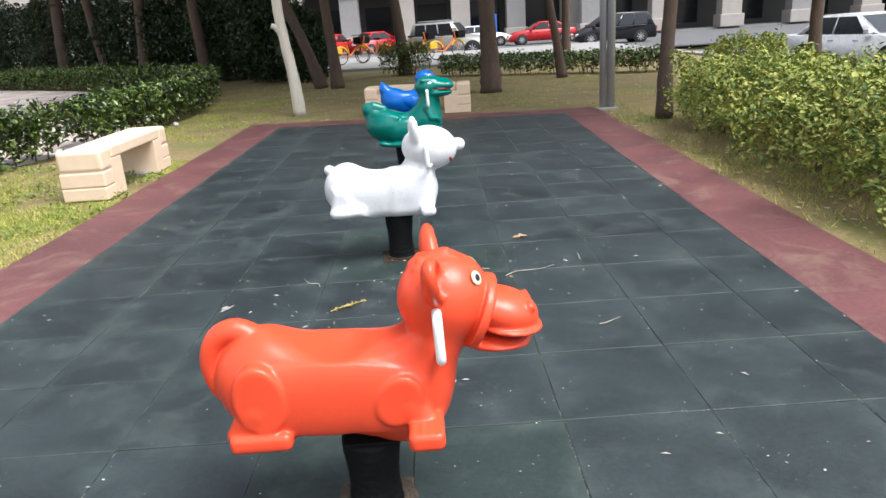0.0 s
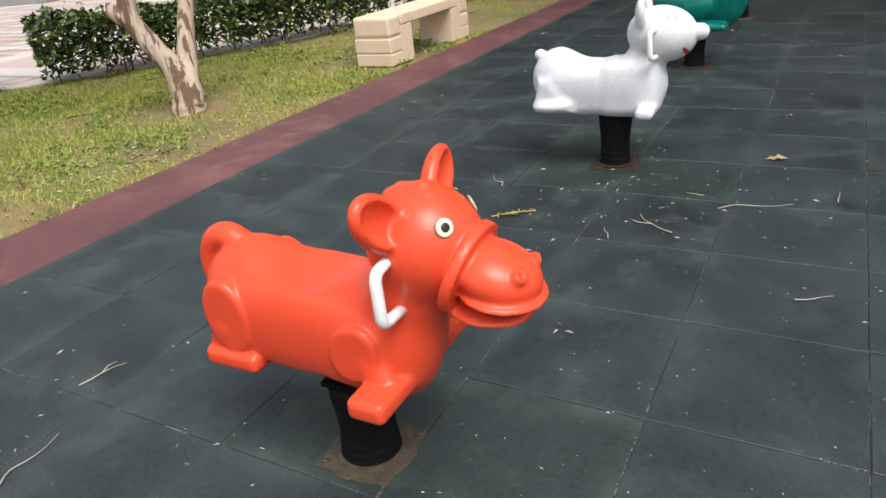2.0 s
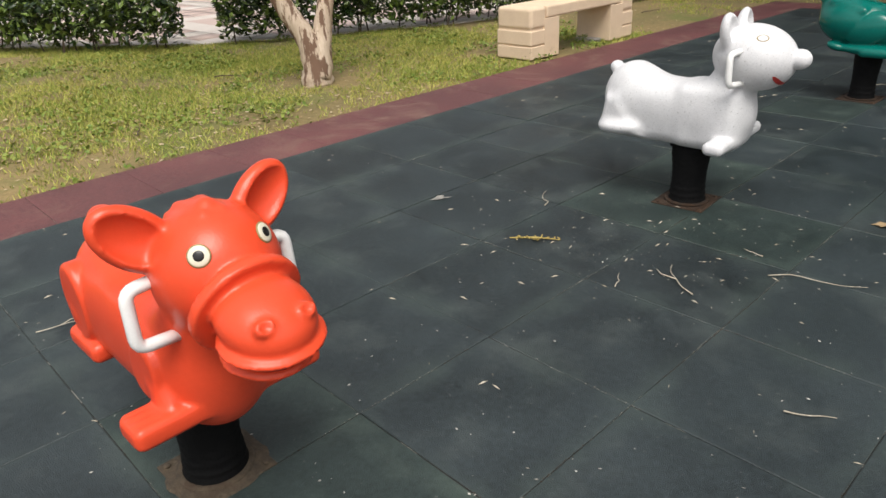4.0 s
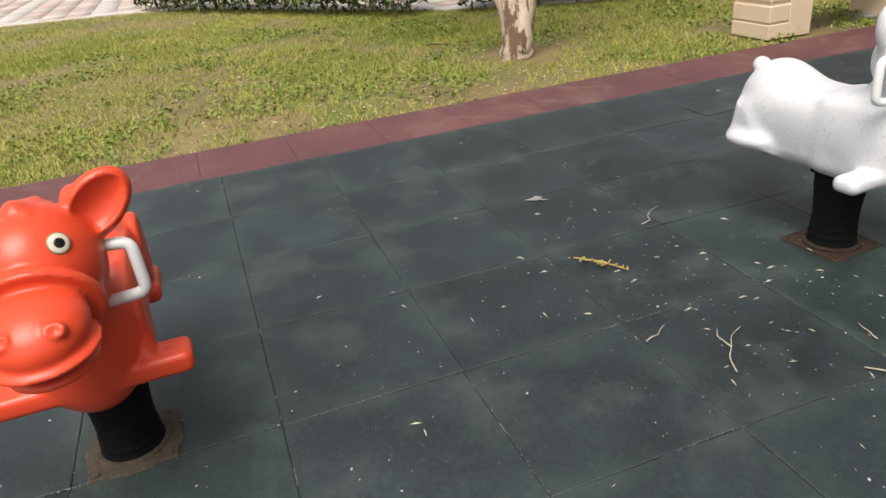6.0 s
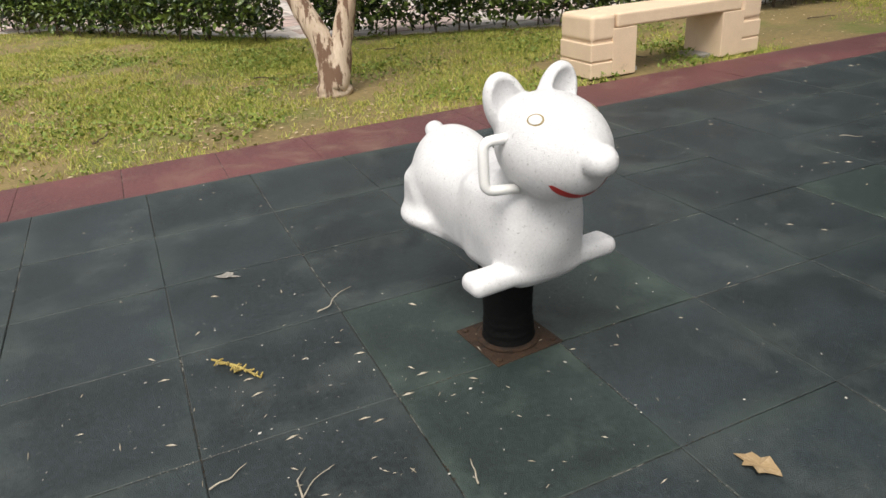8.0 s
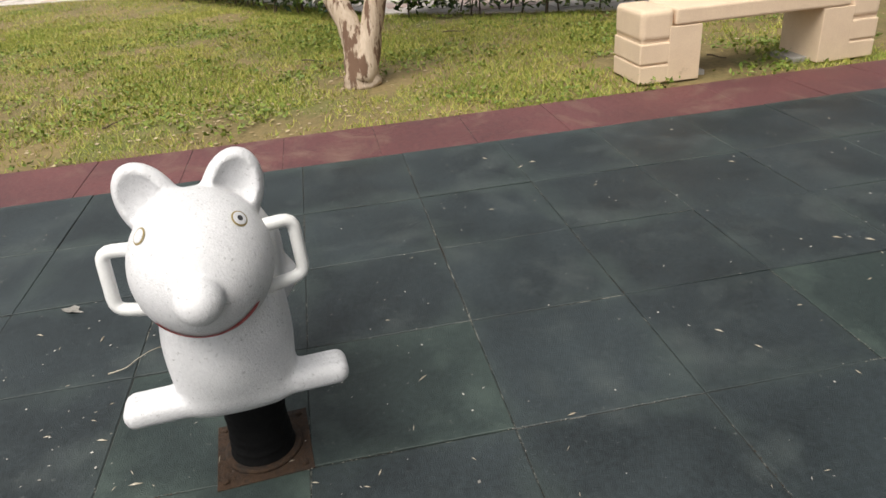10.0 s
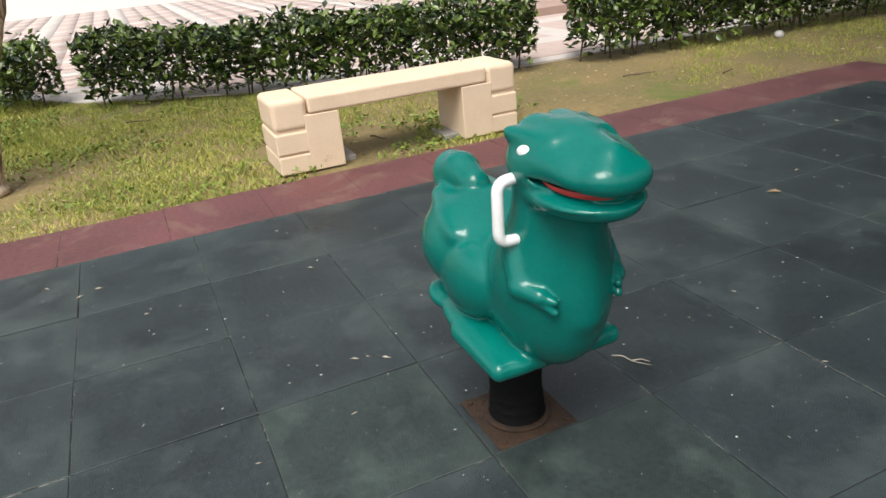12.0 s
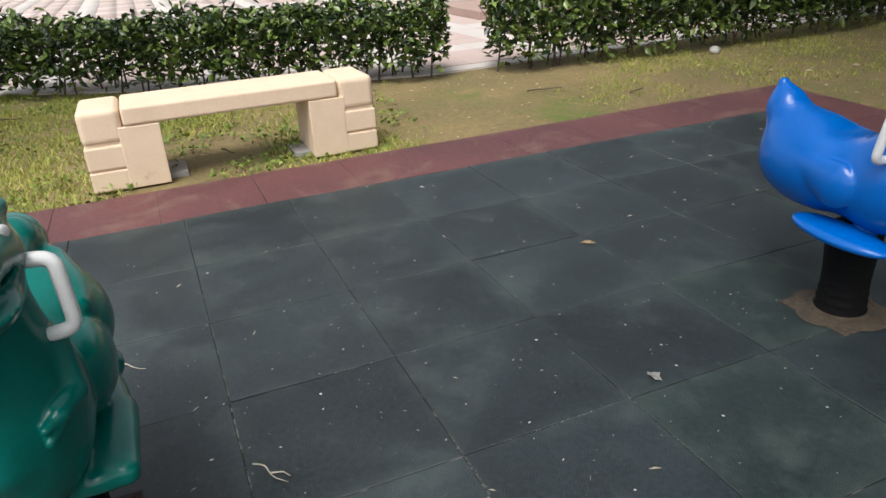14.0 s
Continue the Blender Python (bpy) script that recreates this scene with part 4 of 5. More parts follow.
# ---- benches ----
def bench(at, turn, label):
    """Cast-stone bench along y: two grooved end blocks, two inner legs, a slab seat."""
    root = thing("bench", at, label, "bench", "stone benches", turn=turn)
    half, depth, h = 0.81, 0.40, 0.445
    for s in (-1, 1):
        lo, hi = sorted((s * half, s * (half - 0.215)))
        rows = [(0.0, 0.113), (0.121, 0.248), (0.256, h)]
        for i, (z0, z1) in enumerate(rows):
            bm = boxed((-depth / 2, lo, z0), (depth / 2, hi, z1), 0.034 if i == 2 else 0.010, 4 if i == 2 else 2)
            part("end_block", bm, M_BENCH, root, smooth=False)
        part("groove", boxed((-depth / 2 + 0.012, lo + 0.012, 0.02), (depth / 2 - 0.012, hi - 0.012, 0.40)), M_BENCH, root)
        lo, hi = sorted((s * (half - 0.188), s * (half - 0.40)))
        part("leg", boxed((-depth / 2 - 0.002, lo, 0.0), (depth / 2 + 0.002, hi, 0.338), 0.005), M_BENCH, root)
        lo, hi = sorted((s * (half - 0.38), s * (half - 0.50)))
        part("foot_pad", boxed((-depth / 2 + 0.05, lo, -0.02), (depth / 2 - 0.1, hi, 0.022), 0.006), M_CONCRETE, root, "grey concrete footing")
    part("seat", boxed((-depth / 2 - 0.003, -half + 0.220, 0.341), (depth / 2 + 0.003, half - 0.220, h - 0.003), 0.016, 3), M_BENCH, root)
    return root


bench((-2.985, -0.10, -0.012), 0, "cream cast-stone bench with grooved ends on the lawn")
bench((-0.05, 4.02, -0.012), -94, "cream cast-stone bench beyond the end of the mat")

# ---- hedges ----
hedge("hedge", [(-4.62, 2.42), (-4.45, 4.2), (-4.4, 6.2), (-4.75, 8.1)], 0.62, 0.64, M_HEDGE, "dark green clipped hedge beside the plaza", 11500, 0.098, 21, group="plaza hedge")
hedge("hedge", [(-6.5, -1.95), (-5.9, -0.75), (-5.25, 0.45), (-4.75, 2.05)], 0.62, 0.64, M_HEDGE, "dark green clipped hedge behind the bench", 8800, 0.098, 22, group="plaza hedge")
hedge("hedge", [(-11.6, -5.50), (-9.4, -4.05), (-8.2, -3.35), (-7.1, -2.66), (-6.68, -2.36)], 0.62, 0.60, M_HEDGE, "dark green clipped hedge at the lawn's edge", 9500, 0.098, 23, group="plaza hedge")
hedge("hedge", [(-4.75, 8.5), (-5.7, 10.7), (-11, 16.5), (-18, 22)], 0.8, 0.70, M_HEDGE, "dark green clipped hedge round the plaza", 24000, 0.10, 24, group="plaza hedge")
overgrown = hedge("hedge", [(3.55, -8.5), (3.5, -4), (3.5, -1.5), (3.75, 1.6)], 1.4, 0.68, M_HEDGE_LIGHT, "overgrown yellow-green hedge along the mat", 80000, 0.055, 25, ragged=0.30)
sprigs(overgrown, 1400, (2.84, 4.15, -8.3, 0.9), 0.68, M_SHOOT, 29)
hedge("hedge", [(4.75, 3.5), (5.6, 5.0)], 1.0, 0.80, M_HEDGE_LIGHT, "yellow-green hedge by the side street", 7000, 0.06, 26, ragged=0.1)
hedge("hedge", [(-1.2, 13.6), (0.2, 13.2)], 0.7, 0.85, M_HEDGE, "low dark green hedge by the pavement", 2600, 0.09, 27)
hedge("hedge", [(0.5, 12.1), (3.3, 10.3), (5.5, 8.9)], 0.7, 0.50, M_HEDGE, "low dark green hedge behind the far lawn", 8000, 0.09, 28)

# ---- trees ----
tree((-3.70, -2.56, -0.02), [(0, 0, 0), (0.0, -0.01, 0.16), (-0.05, -0.04, 0.38), (-0.20, -0.17, 0.78), (-0.15, -0.11, 1.25), (-0.18, -0.14, 2.4), (-0.4, -0.3, 3.6)],
     [0.140, 0.105, 0.084, 0.070, 0.060, 0.055, 0.05], M_PALEBARK, "forked tree with pale peeling bark on the lawn", (-0.2, -0.2, 4.4), 1.7, 2600, 31, M_HEDGE_LIGHT,
     extra=[([(0.02, 0.0, 0.05), (0.0, 0.09, 0.36), (-0.02, 0.20, 0.70), (-0.02, 0.32, 0.98), (0.0, 0.41, 1.25), (0.2, 0.6, 2.4), (0.4, 0.8, 3.6)], [0.115, 0.080, 0.064, 0.056, 0.054, 0.050, 0.04]),
            ([(-0.18, -0.15, 0.72), (-0.26, -0.22, 0.80), (-0.31, -0.26, 0.83)], [0.072, 0.068, 0.056])])
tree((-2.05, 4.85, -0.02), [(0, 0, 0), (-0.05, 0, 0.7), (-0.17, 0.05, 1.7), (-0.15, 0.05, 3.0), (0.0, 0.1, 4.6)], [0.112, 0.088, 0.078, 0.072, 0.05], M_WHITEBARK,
     "slim tree with a whitewashed trunk beside the mat", (0, 0.2, 5.4), 1.8, 2500, 32, M_LEAF_SHADED, extra=[([(-0.13, 0.03, 1.25), (-0.22, 0.02, 1.42), (-0.30, 0, 1.46)], [0.055, 0.048, 0.042])])
DARK = "dark-barked park tree behind the playground"
for i, (x, y, r, lean) in enumerate([(-2.05, 10.2, 0.125, -0.30), (-2.5, 10.6, 0.13, -1.5), (1.34, 6.8, 0.165, -0.10), (3.15, 9.1, 0.095, -0.75), (3.08, 1.85, 0.085, 0.20), (6.98, 5.6, 0.105, 0.0),
                                     (-0.5, 13.6, 0.16, -0.4), (4.1, 13.5, 0.12, 0.0), (-6.6, 15.0, 0.17, -0.2), (-9.6, 18.0, 0.20, 0.3), (-11.6, 19.6, 0.18, -0.4), (-13.6, 20.6, 0.24, 0.2), (-15.2, 22.4, 0.2, 0.1), (-8.0, 20.5, 0.22, 0.0)]):
    # Crowns stay out of view; the wide ones are sized to dim the far end.
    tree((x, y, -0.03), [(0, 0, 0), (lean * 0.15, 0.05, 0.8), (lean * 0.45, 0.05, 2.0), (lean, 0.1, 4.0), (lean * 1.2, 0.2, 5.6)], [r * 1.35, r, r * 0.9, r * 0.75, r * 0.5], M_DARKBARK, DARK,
         (lean * 1.2, 0.2, 7.4), 3.4 if x < 2 or y < 2 else 2.0, 6000 if x < 2 or y < 2 else 1900, 40 + i, M_LEAF_SHADED, leaf=0.30, limbs=8)


def shrub(at, r, h, n, seed):
    rng = np.random.default_rng(seed)
    root = thing("shrub", at, "dense evergreen shrub under the trees, leaf colour darkened as shade", "shrub", "dark shrubs")
    q = rng.normal(0, 1, (n, 3))
    q /= np.linalg.norm(q, axis=1)[:, None]
    rad = rng.uniform(0.45, 1.0, n) ** 0.5
    lump = 1 + 0.30 * np.array([noise.noise((a * 2.2 + seed, b * 2.2, c * 2.2)) for a, b, c in q])
    pts = q * (rad * lump)[:, None] * np.array([r, r, h * 0.55]) + np.array([0, 0, h * 0.52])
    pts = pts[pts[:, 2] > 0.02]
    v, f = leaf_cloud(pts, 0.16, rng, wide=0.40)
    tagged(arrays("foliage", v, f, M_LEAF_SHADED, root), kind="stuff")
    bm = bmesh.new()
    for i in range(7):
        a = i * 0.9
        tube(bm, [(0, 0, -0.02), (0.25 * r * math.cos(a), 0.25 * r * math.sin(a), h * 0.4), (0.6 * r * math.cos(a), 0.6 * r * math.sin(a), h * 0.8)], [0.03, 0.02, 0.008], 6)
    tagged(part("woody_core", bm, M_STEM, root), kind="stuff")


for i, (x, y, r, h) in enumerate([(-3.3, 13.3, 0.75, 1.9), (-4.5, 14.4, 1.1, 2.7), (-6.0, 16.4, 1.4, 3.2), (-8.6, 18.8, 1.4, 3.4), (-12.2, 21.4, 1.5, 3.0), (-17.0, 24.0, 1.7, 3.0), (-10.2, 19.8, 1.6, 3.4), (-14.4, 22.8, 1.7, 3.4), (-7.2, 18.6, 1.4, 3.0), (-19.5, 25.5, 2.0, 3.6), (-5.4, 17.6, 1.1, 2.2)]):
    shrub((x, y, -0.02), r, h, 9000, 60 + i)

# lamp post of two tubes
post = thing("lamp_post", (2.66, 3.10, -0.02), "grey galvanised post of two joined tubes beside the mat", "post")
part("tube", tube(bmesh.new(), [(-0.055, 0, 0), (-0.055, 0, 4.2)], 0.048, 16), M_STEEL, post, smooth=True)
part("tube", tube(bmesh.new(), [(0.055, -0.02, 0), (0.055, -0.02, 4.2)], 0.058, 16), M_STEEL, post, smooth=True)
for z in (2.4,):
    part("clamp", boxed((-0.11, -0.085, z), (0.12, 0.055, z + 0.04), 0.008), M_STEEL, post)
part("footing", boxed((-0.14, -0.11, -0.02), (0.15, 0.10, 0.03), 0.01), M_CONCRETE, post)


# ---- cars ----
def car(at, turn, paint, label, length=4.4, width=1.75, height=1.46, kind="sedan"):
    """A car along x, nose at +x: shell, cabin, panes, wheels, lamps, mirrors, plates."""
    root = thing("car", at, label, "car", "parked cars", turn=turn)
    L, W, H = length / 2, width / 2, height
    belt = 0.92 if kind != "suv" else 1.05
    low = 0.22 if kind != "suv" else 0.32
    if kind == "sedan":
        roof = [(-0.40 * length, belt - 0.01), (-0.22 * length, H), (0.03 * length, H + 0.01), (0.23 * length, belt)]
    elif kind == "van":
        roof = [(-0.475 * length, belt), (-0.40 * length, H - 0.02), (0.08 * length, H), (0.33 * length, belt - 0.02)]
    else:
        roof = [(-0.47 * length, belt), (-0.42 * length, H - 0.02), (0.05 * length, H), (0.19 * length, belt)]
    hood = belt - 0.04 if kind != "van" else belt - 0.08
    outline = [(-L, low + 0.12), (-L + 0.03, belt - 0.14), (-L + 0.14, belt), (roof[0][0], belt), (roof[3][0], belt - 0.01), (L - 0.42, hood - 0.12), (L - 0.08, hood - 0.27), (L, low + 0.18),
               (L - 0.06, low), (-L + 0.08, low)]
    bm = bmesh.new()
    secs = []
    for y, k in ((-W, 0.0), (-W * 0.92, 0.06), (W * 0.92, 0.06), (W, 0.0)):
        secs.append([bm.verts.new((x * (0.985 if k == 0 else 1.0), y, z + (k if z > belt - 0.3 else 0) * 0.5)) for x, z in outline])
    n = len(outline)
    for a, b in zip(secs, secs[1:]):
        for i in range(n):
            bm.faces.new((a[i], a[(i + 1) % n], b[(i + 1) % n], b[i]))
    bm.faces.new(secs[0][::-1])
    bm.faces.new(secs[-1])
    bmesh.ops.bevel(bm, geom=bm.edges[:], offset=0.03, segments=2, affect="EDGES", clamp_overlap=True)
    body = part("body", bm, paint, root, smooth=True)
    cab = bmesh.new()
    w0, w1 = W * 0.93, W * 0.74
    rows = [[cab.verts.new((x, s * (w0 if z < belt + 0.1 else w1), z)) for x, z in roof] for s in (-1, 1)]
    a, b = rows
    for i in range(4):
        cab.faces.new((a[i], a[(i + 1) % 4], b[(i + 1) % 4], b[i]))
    cab.faces.new(a[::-1])
    cab.faces.new(b)
    bmesh.ops.bevel(cab, geom=cab.edges[:], offset=0.05, segments=3, affect="EDGES", clamp_overlap=True)
    part("cabin", cab, paint, root, smooth=True)

    def pane(name, corners, lift):
        q = bmesh.new()
        n = (Vector(corners[1]) - Vector(corners[0])).cross(Vector(corners[2]) - Vector(corners[0])).normalized()
        if n.dot(Vector(lift)) < 0:
            n = -n
        lo = [q.verts.new(Vector(c) - n * 0.01) for c in corners]
        hi = [q.verts.new(Vector(c) + n * 0.006) for c in corners]
        q.faces.new(hi)
        q.faces.new(lo[::-1])
        for i in range(len(corners)):
            q.faces.new((lo[i], lo[(i + 1) % len(corners)], hi[(i + 1) % len(corners)], hi[i]))
        part(name, q, M_GLASS, root, "dark tinted car window")

    def mixp(p, q, t):
        return tuple(a + (b - a) * t for a, b in zip(p, q))
    for s in (-1, 1):
        p = [(roof[0][0], s * w0, roof[0][1]), (roof[1][0], s * w1, roof[1][1]), (roof[2][0], s * w1, roof[2][1]), (roof[3][0], s * w0, roof[3][1])]
        bot, top = (mixp(p[0], p[3], 0.10), mixp(p[0], p[3], 0.86)), (mixp(p[1], p[2], 0.06), mixp(p[1], p[2], 0.97))
        cuts = (0.0, 0.50, 1.0) if kind == "sedan" else (0.0, 0.30, 0.62, 1.0)
        for t0, t1 in zip(cuts, cuts[1:]):
            t0, t1 = t0 + 0.015, t1 - 0.015
            q = [mixp(bot[0], bot[1], t0), mixp(bot[0], bot[1], t1), mixp(top[0], top[1], t1), mixp(top[0], top[1], t0)]
            q = [mixp(q[0], q[3], 0.08), mixp(q[1], q[2], 0.08), mixp(q[1], q[2], 0.86), mixp(q[0], q[3], 0.86)]
            pane("side_window", q, (0, s, 0.2))
    for name, i, j, d in (("rear_window", 0, 1, (-1, 0, 1)), ("windscreen", 3, 2, (1, 0, 1))):
        q = []
        for t, ww in ((0.10, w0), (0.88, w1)):
            x, z = mixp(roof[i], roof[j], t)
            q.append([(x, -ww * 0.9, z), (x, ww * 0.9, z)])
        pane(name, [q[0][0], q[0][1], q[1][1], q[1][0]], d)
    wr = 0.32 if kind != "suv" else 0.37
    for sx in (-0.30, 0.31):
        for s in (-1, 1):
            wc = Matrix.Translation((sx * length, s * (W - 0.09), wr)) @ Matrix.Rotation(radians(-90 * s), 4, "X")
            arch = lathe([(wr * 1.16, -0.02), (wr * 1.16, 0.095)], 24)
            bmesh.ops.transform(arch, matrix=wc, verts=arch.verts)
            part("wheel_arch", arch, M_TYRE, root)
            t = lathe([(wr * 0.66, -0.10), (wr * 0.94, -0.11), (wr, -0.07), (wr, 0.07), (wr * 0.95, 0.105), (wr * 0.68, 0.10)], 28)
            bmesh.ops.transform(t, matrix=wc, verts=t.verts)
            wheel = part("wheel", t, M_TYRE, root, smooth=True)
            r = bmesh.new()
            for k in range(8):
                box(r, (0.04, -0.022, 0.095), (wr * 0.66, 0.022, 0.112), 0.004, 1)
                bmesh.ops.rotate(r, cent=(0, 0, 0), matrix=Matrix.Rotation(2 * math.pi / 8, 3, "Z"), verts=r.verts)
            hub = lathe([(wr * 0.2, 0.09), (wr * 0.18, 0.118)], 14)
            hub_me = bpy.data.meshes.new("hub")
            hub.to_mesh(hub_me)
            hub.free()
            r.from_mesh(hub_me)
            bmesh.ops.transform(r, matrix=wc, verts=r.verts)
            part("rim", r, M_RIM, wheel, "spoked alloy rim")
    for s in (-1, 1):
        part("headlight", boxed((L - 0.32, s * W * 0.80 - 0.16, hood - 0.34), (L - 0.045, s * W * 0.80 + 0.13, hood - 0.20), 0.03), M_LAMP, root)
        part("tail_light", boxed((-L - 0.006, s * W * 0.82 - 0.14, belt - 0.26), (-L + 0.2, s * W * 0.82 + 0.155, belt - 0.08), 0.02), M_TAIL, root)
        part("mirror", boxed((roof[3][0] - 0.34, s * (W + 0.07) - 0.09, belt + 0.02), (roof[3][0] - 0.18, s * (W + 0.07) + 0.09, belt + 0.16), 0.03), paint, root)
        for x in (-0.05, 0.13):
            part("door_handle", boxed((x * length - 0.3, s * (W + 0.004) - 0.012, belt - 0.16), (x * length - 0.12, s * (W + 0.004) + 0.012, belt - 0.12), 0.005), paint, root)
    part("number_plate", boxed((-L - 0.012, -0.2, belt - 0.30), (-L + 0.02, 0.2, belt - 0.14), 0.003), M_PLATE, root)
    part("number_plate", boxed((L - 0.03, -0.2, low + 0.14), (L + 0.012, 0.2, low + 0.28), 0.003), M_PLATE, root)
    part("bumper", boxed((L - 0.1, -W * 0.9, low + 0.02), (L + 0.02, W * 0.9, low + 0.12), 0.03), paint, root)
    if kind == "suv":
        for s in (-1, 1):
            part("roof_rail", tube(bmesh.new(), [(-0.36 * length, s * w1 * 0.85, H + 0.05), (0.02 * length, s * w1 * 0.85, H + 0.06)], 0.02, 8), M_STEEL, root)
    return root


car((12.30, 12.75, -0.595), -72, M_SILVER, "silver saloon car parked along the side street", 4.55, 1.78, 1.46)
car((1.5, 31.5, -0.35), -20, M_CHAMPAGNE, "grey-beige off-road car with roof rails", 4.5, 1.8, 1.78, "suv")
car((7.9, 42.0, -0.35), 180, M_CARRED, "red saloon car parked across the street", 4.5, 1.75, 1.42)
car((10.8, 34.5, -0.35), 180, M_CARBLACK, "black people carrier parked across the street", 4.6, 1.8, 1.66, "van")
car((-6.4, 45.0, -0.35), 75, M_CARRED, "red car seen from behind on the street", 4.3, 1.72, 1.45)
car((-3.2, 44.5, -0.35), 40, M_CARRED, "dark red car standing behind the bicycles", 4.3, 1.72, 1.45)
car((3.9, 43.5, -0.35), 0, M_SILVER, "silver car half hidden behind the off-road car", 4.3, 1.72, 1.40)


# ---- hire bicycles ----
def bicycle(at, turn):
    root = thing("bicycle", at, "orange hire bicycle with yellow mudguards and basket", "bicycle", "row of hire bicycles", turn=turn)
    for x, nm in ((-0.52, "rear"), (0.52, "front")):
        t = bmesh.new()
        ring = [(x + 0.30 * math.cos(a), 0, 0.32 + 0.30 * math.sin(a)) for a in np.linspace(0, 2 * math.pi, 25)]
        tube(t, ring, 0.018, 6)
        w = part("wheel", t, M_TYRE, root)
        sp = bmesh.new()
        for k in range(8):
            a = k * math.pi / 8
            tube(sp, [(x - 0.29 * math.cos(a), 0, 0.32 - 0.29 * math.sin(a)), (x + 0.29 * math.cos(a), 0, 0.32 + 0.29 * math.sin(a))], 0.004, 4)
        part("spokes", sp, M_RIM, w)
        g = bmesh.new()
        lo, hi = (20, 190) if nm == "rear" else (30, 160)
        arc = [(x + 0.335 * math.cos(radians(a)), 0, 0.32 + 0.335 * math.sin(radians(a))) for a in range(lo, hi, 12)]
        tube(g, arc, 0.035, 6)
        part("mudguard", g, M_BIKEYEL, root)
    f = bmesh.new()
    for a, b, r in (((-0.52, 0, 0.32), (-0.12, 0, 0.30), 0.02), ((-0.12, 0, 0.30), (-0.24, 0, 0.82), 0.022), ((-0.12, 0, 0.30), (0.36, 0, 0.72), 0.032), ((0.52, 0, 0.32), (0.34, 0, 1.0), 0.022),
                    ((-0.52, 0, 0.32), (-0.22, 0, 0.66), 0.014)):
        tube(f, [a, b], r, 8)
    part("bike_frame", f, M_BIKE, root)
    part("saddle", boxed((-0.38, -0.08, 0.84), (-0.12, 0.08, 0.91), 0.03), M_BLACK, root)
    part("handlebar", tube(bmesh.new(), rounded([(0.22, -0.28, 1.04), (0.34, -0.15, 1.05), (0.34, 0.15, 1.05), (0.22, 0.28, 1.04)], 0.05), 0.014, 6), M_BLACK, root)
    k = bmesh.new()
    box(k, (0.42, -0.16, 0.72), (0.74, 0.16, 0.75), 0.005)
    for y in (-0.16, 0.14):
        box(k, (0.42, y, 0.75), (0.76, y + 0.02, 0.98), 0.004)
    box(k, (0.42, -0.14, 0.75), (0.44, 0.14, 0.98), 0.004)
    box(k, (0.74, -0.14, 0.75), (0.76, 0.14, 0.98), 0.004)
    part("basket", k, M_BLACK, root)
    part("skirt_guard", boxed((-0.82, -0.035, 0.40), (-0.45, 0.035, 0.62), 0.03), M_BIKEYEL, root)
    return root


first = bicycle((0.9, 19.8, 0.06), 35)
for x, y, a in ((-0.2, 20.0, 40), (-1.9, 20.5, 150), (-2.7, 20.7, 40), (-4.0, 21.0, 140), (-5.6, 21.6, 45), (-6.4, 21.9, 45), (-8.4, 22.4, 40)):
    copy_thing(first, pose(x, y, 0.06, 0, 0, a))


# ---- arcade building across the street ----
def building(x0, x1, y, label, bays):
    root = thing("building", ((x0 + x1) / 2, y, -0.2), label, "building")
    w = (x1 - x0) / 2
    part("back_wall", boxed((-w, 4.0, 0), (w, 4.4, 4.6)), M_SHADEWALL, root, "shopfronts inside the arcade, coloured dark for the shade there")
    part("upper_wall", boxed((-w, 0, 4.6), (w, 9, 19), 0.0), M_STONE, root)
    part("arcade_ceiling", boxed((-w, 0.02, 4.4), (w, 4.4, 4.58)), M_STONE, root)
    part("cornice", boxed((-w - 0.3, -0.35, 4.7), (w + 0.3, 0.0, 5.2), 0.05), M_STONE, root)
    part("roof", boxed((-w - 0.4, -0.4, 19.0), (w + 0.4, 9.4, 19.5), 0.05), M_GREYSTONE, root)
    step = 2 * w / bays
    for i in range(bays + 1):
        x = -w + i * step
        c = part("column", boxed((x - 0.75, 0.05, 0), (x + 0.75, 1.2, 4.6), 0.03), M_STONE if i % 3 else M_GREYSTONE, root)
        part("plinth", boxed((x - 0.9, -0.12, 0), (x + 0.9, 1.3, 0.9), 0.04), M_STONE, c)
        part("moulding", boxed((x - 0.85, -0.06, 3.9), (x + 0.85, 1.25, 4.2), 0.03), M_STONE, c)
    for i in range(bays):
        x = -w + (i + 0.5) * step
        part("shop_window", boxed((x - step * 0.28, 3.93, 0.4), (x + step * 0.28, 3.99, 3.2), 0.0), M_GLASS, root)
        for fl in range(4):
            z = 6.2 + fl * 3.2
            win = part("window", boxed((x - 0.9, -0.04, z), (x + 0.9, 0.02, z + 1.8)), M_GLASS, root)
            part("sill", boxed((x - 1.05, -0.18, z - 0.14), (x + 1.05, -0.045, z), 0.02), M_STONE, win)
    return root


building(-46, 12, 52.0, "pale stone building with a columned street arcade", 13)
building(12.6, 60, 47.5, "beige stone building with broad arcade piers", 9)
for x, y, z in ((16.0, 47.35, 2.6), (21.5, 47.35, 2.9), (26.5, 47.35, 2.9)):
    s = thing("signboard", (x, y, z), "small red hanging shop sign on the arcade", "sign", "red shop signs")
    part("board", boxed((-0.35, -0.05, -0.45), (0.35, 0.05, 0.45), 0.03), M_SIGNRED, s)
    part("bracket", boxed((-0.03, 0.05, 0.30), (0.03, 0.20, 0.36)), M_STEEL, s)
k = thing("kiosk", (5.0, 49.0, -0.20), "blue metal street cabinet by the road", "cabinet")
part("body", boxed((-0.6, -0.5, 0.05), (0.6, 0.5, 2.0), 0.04), M_KIOSK, k)
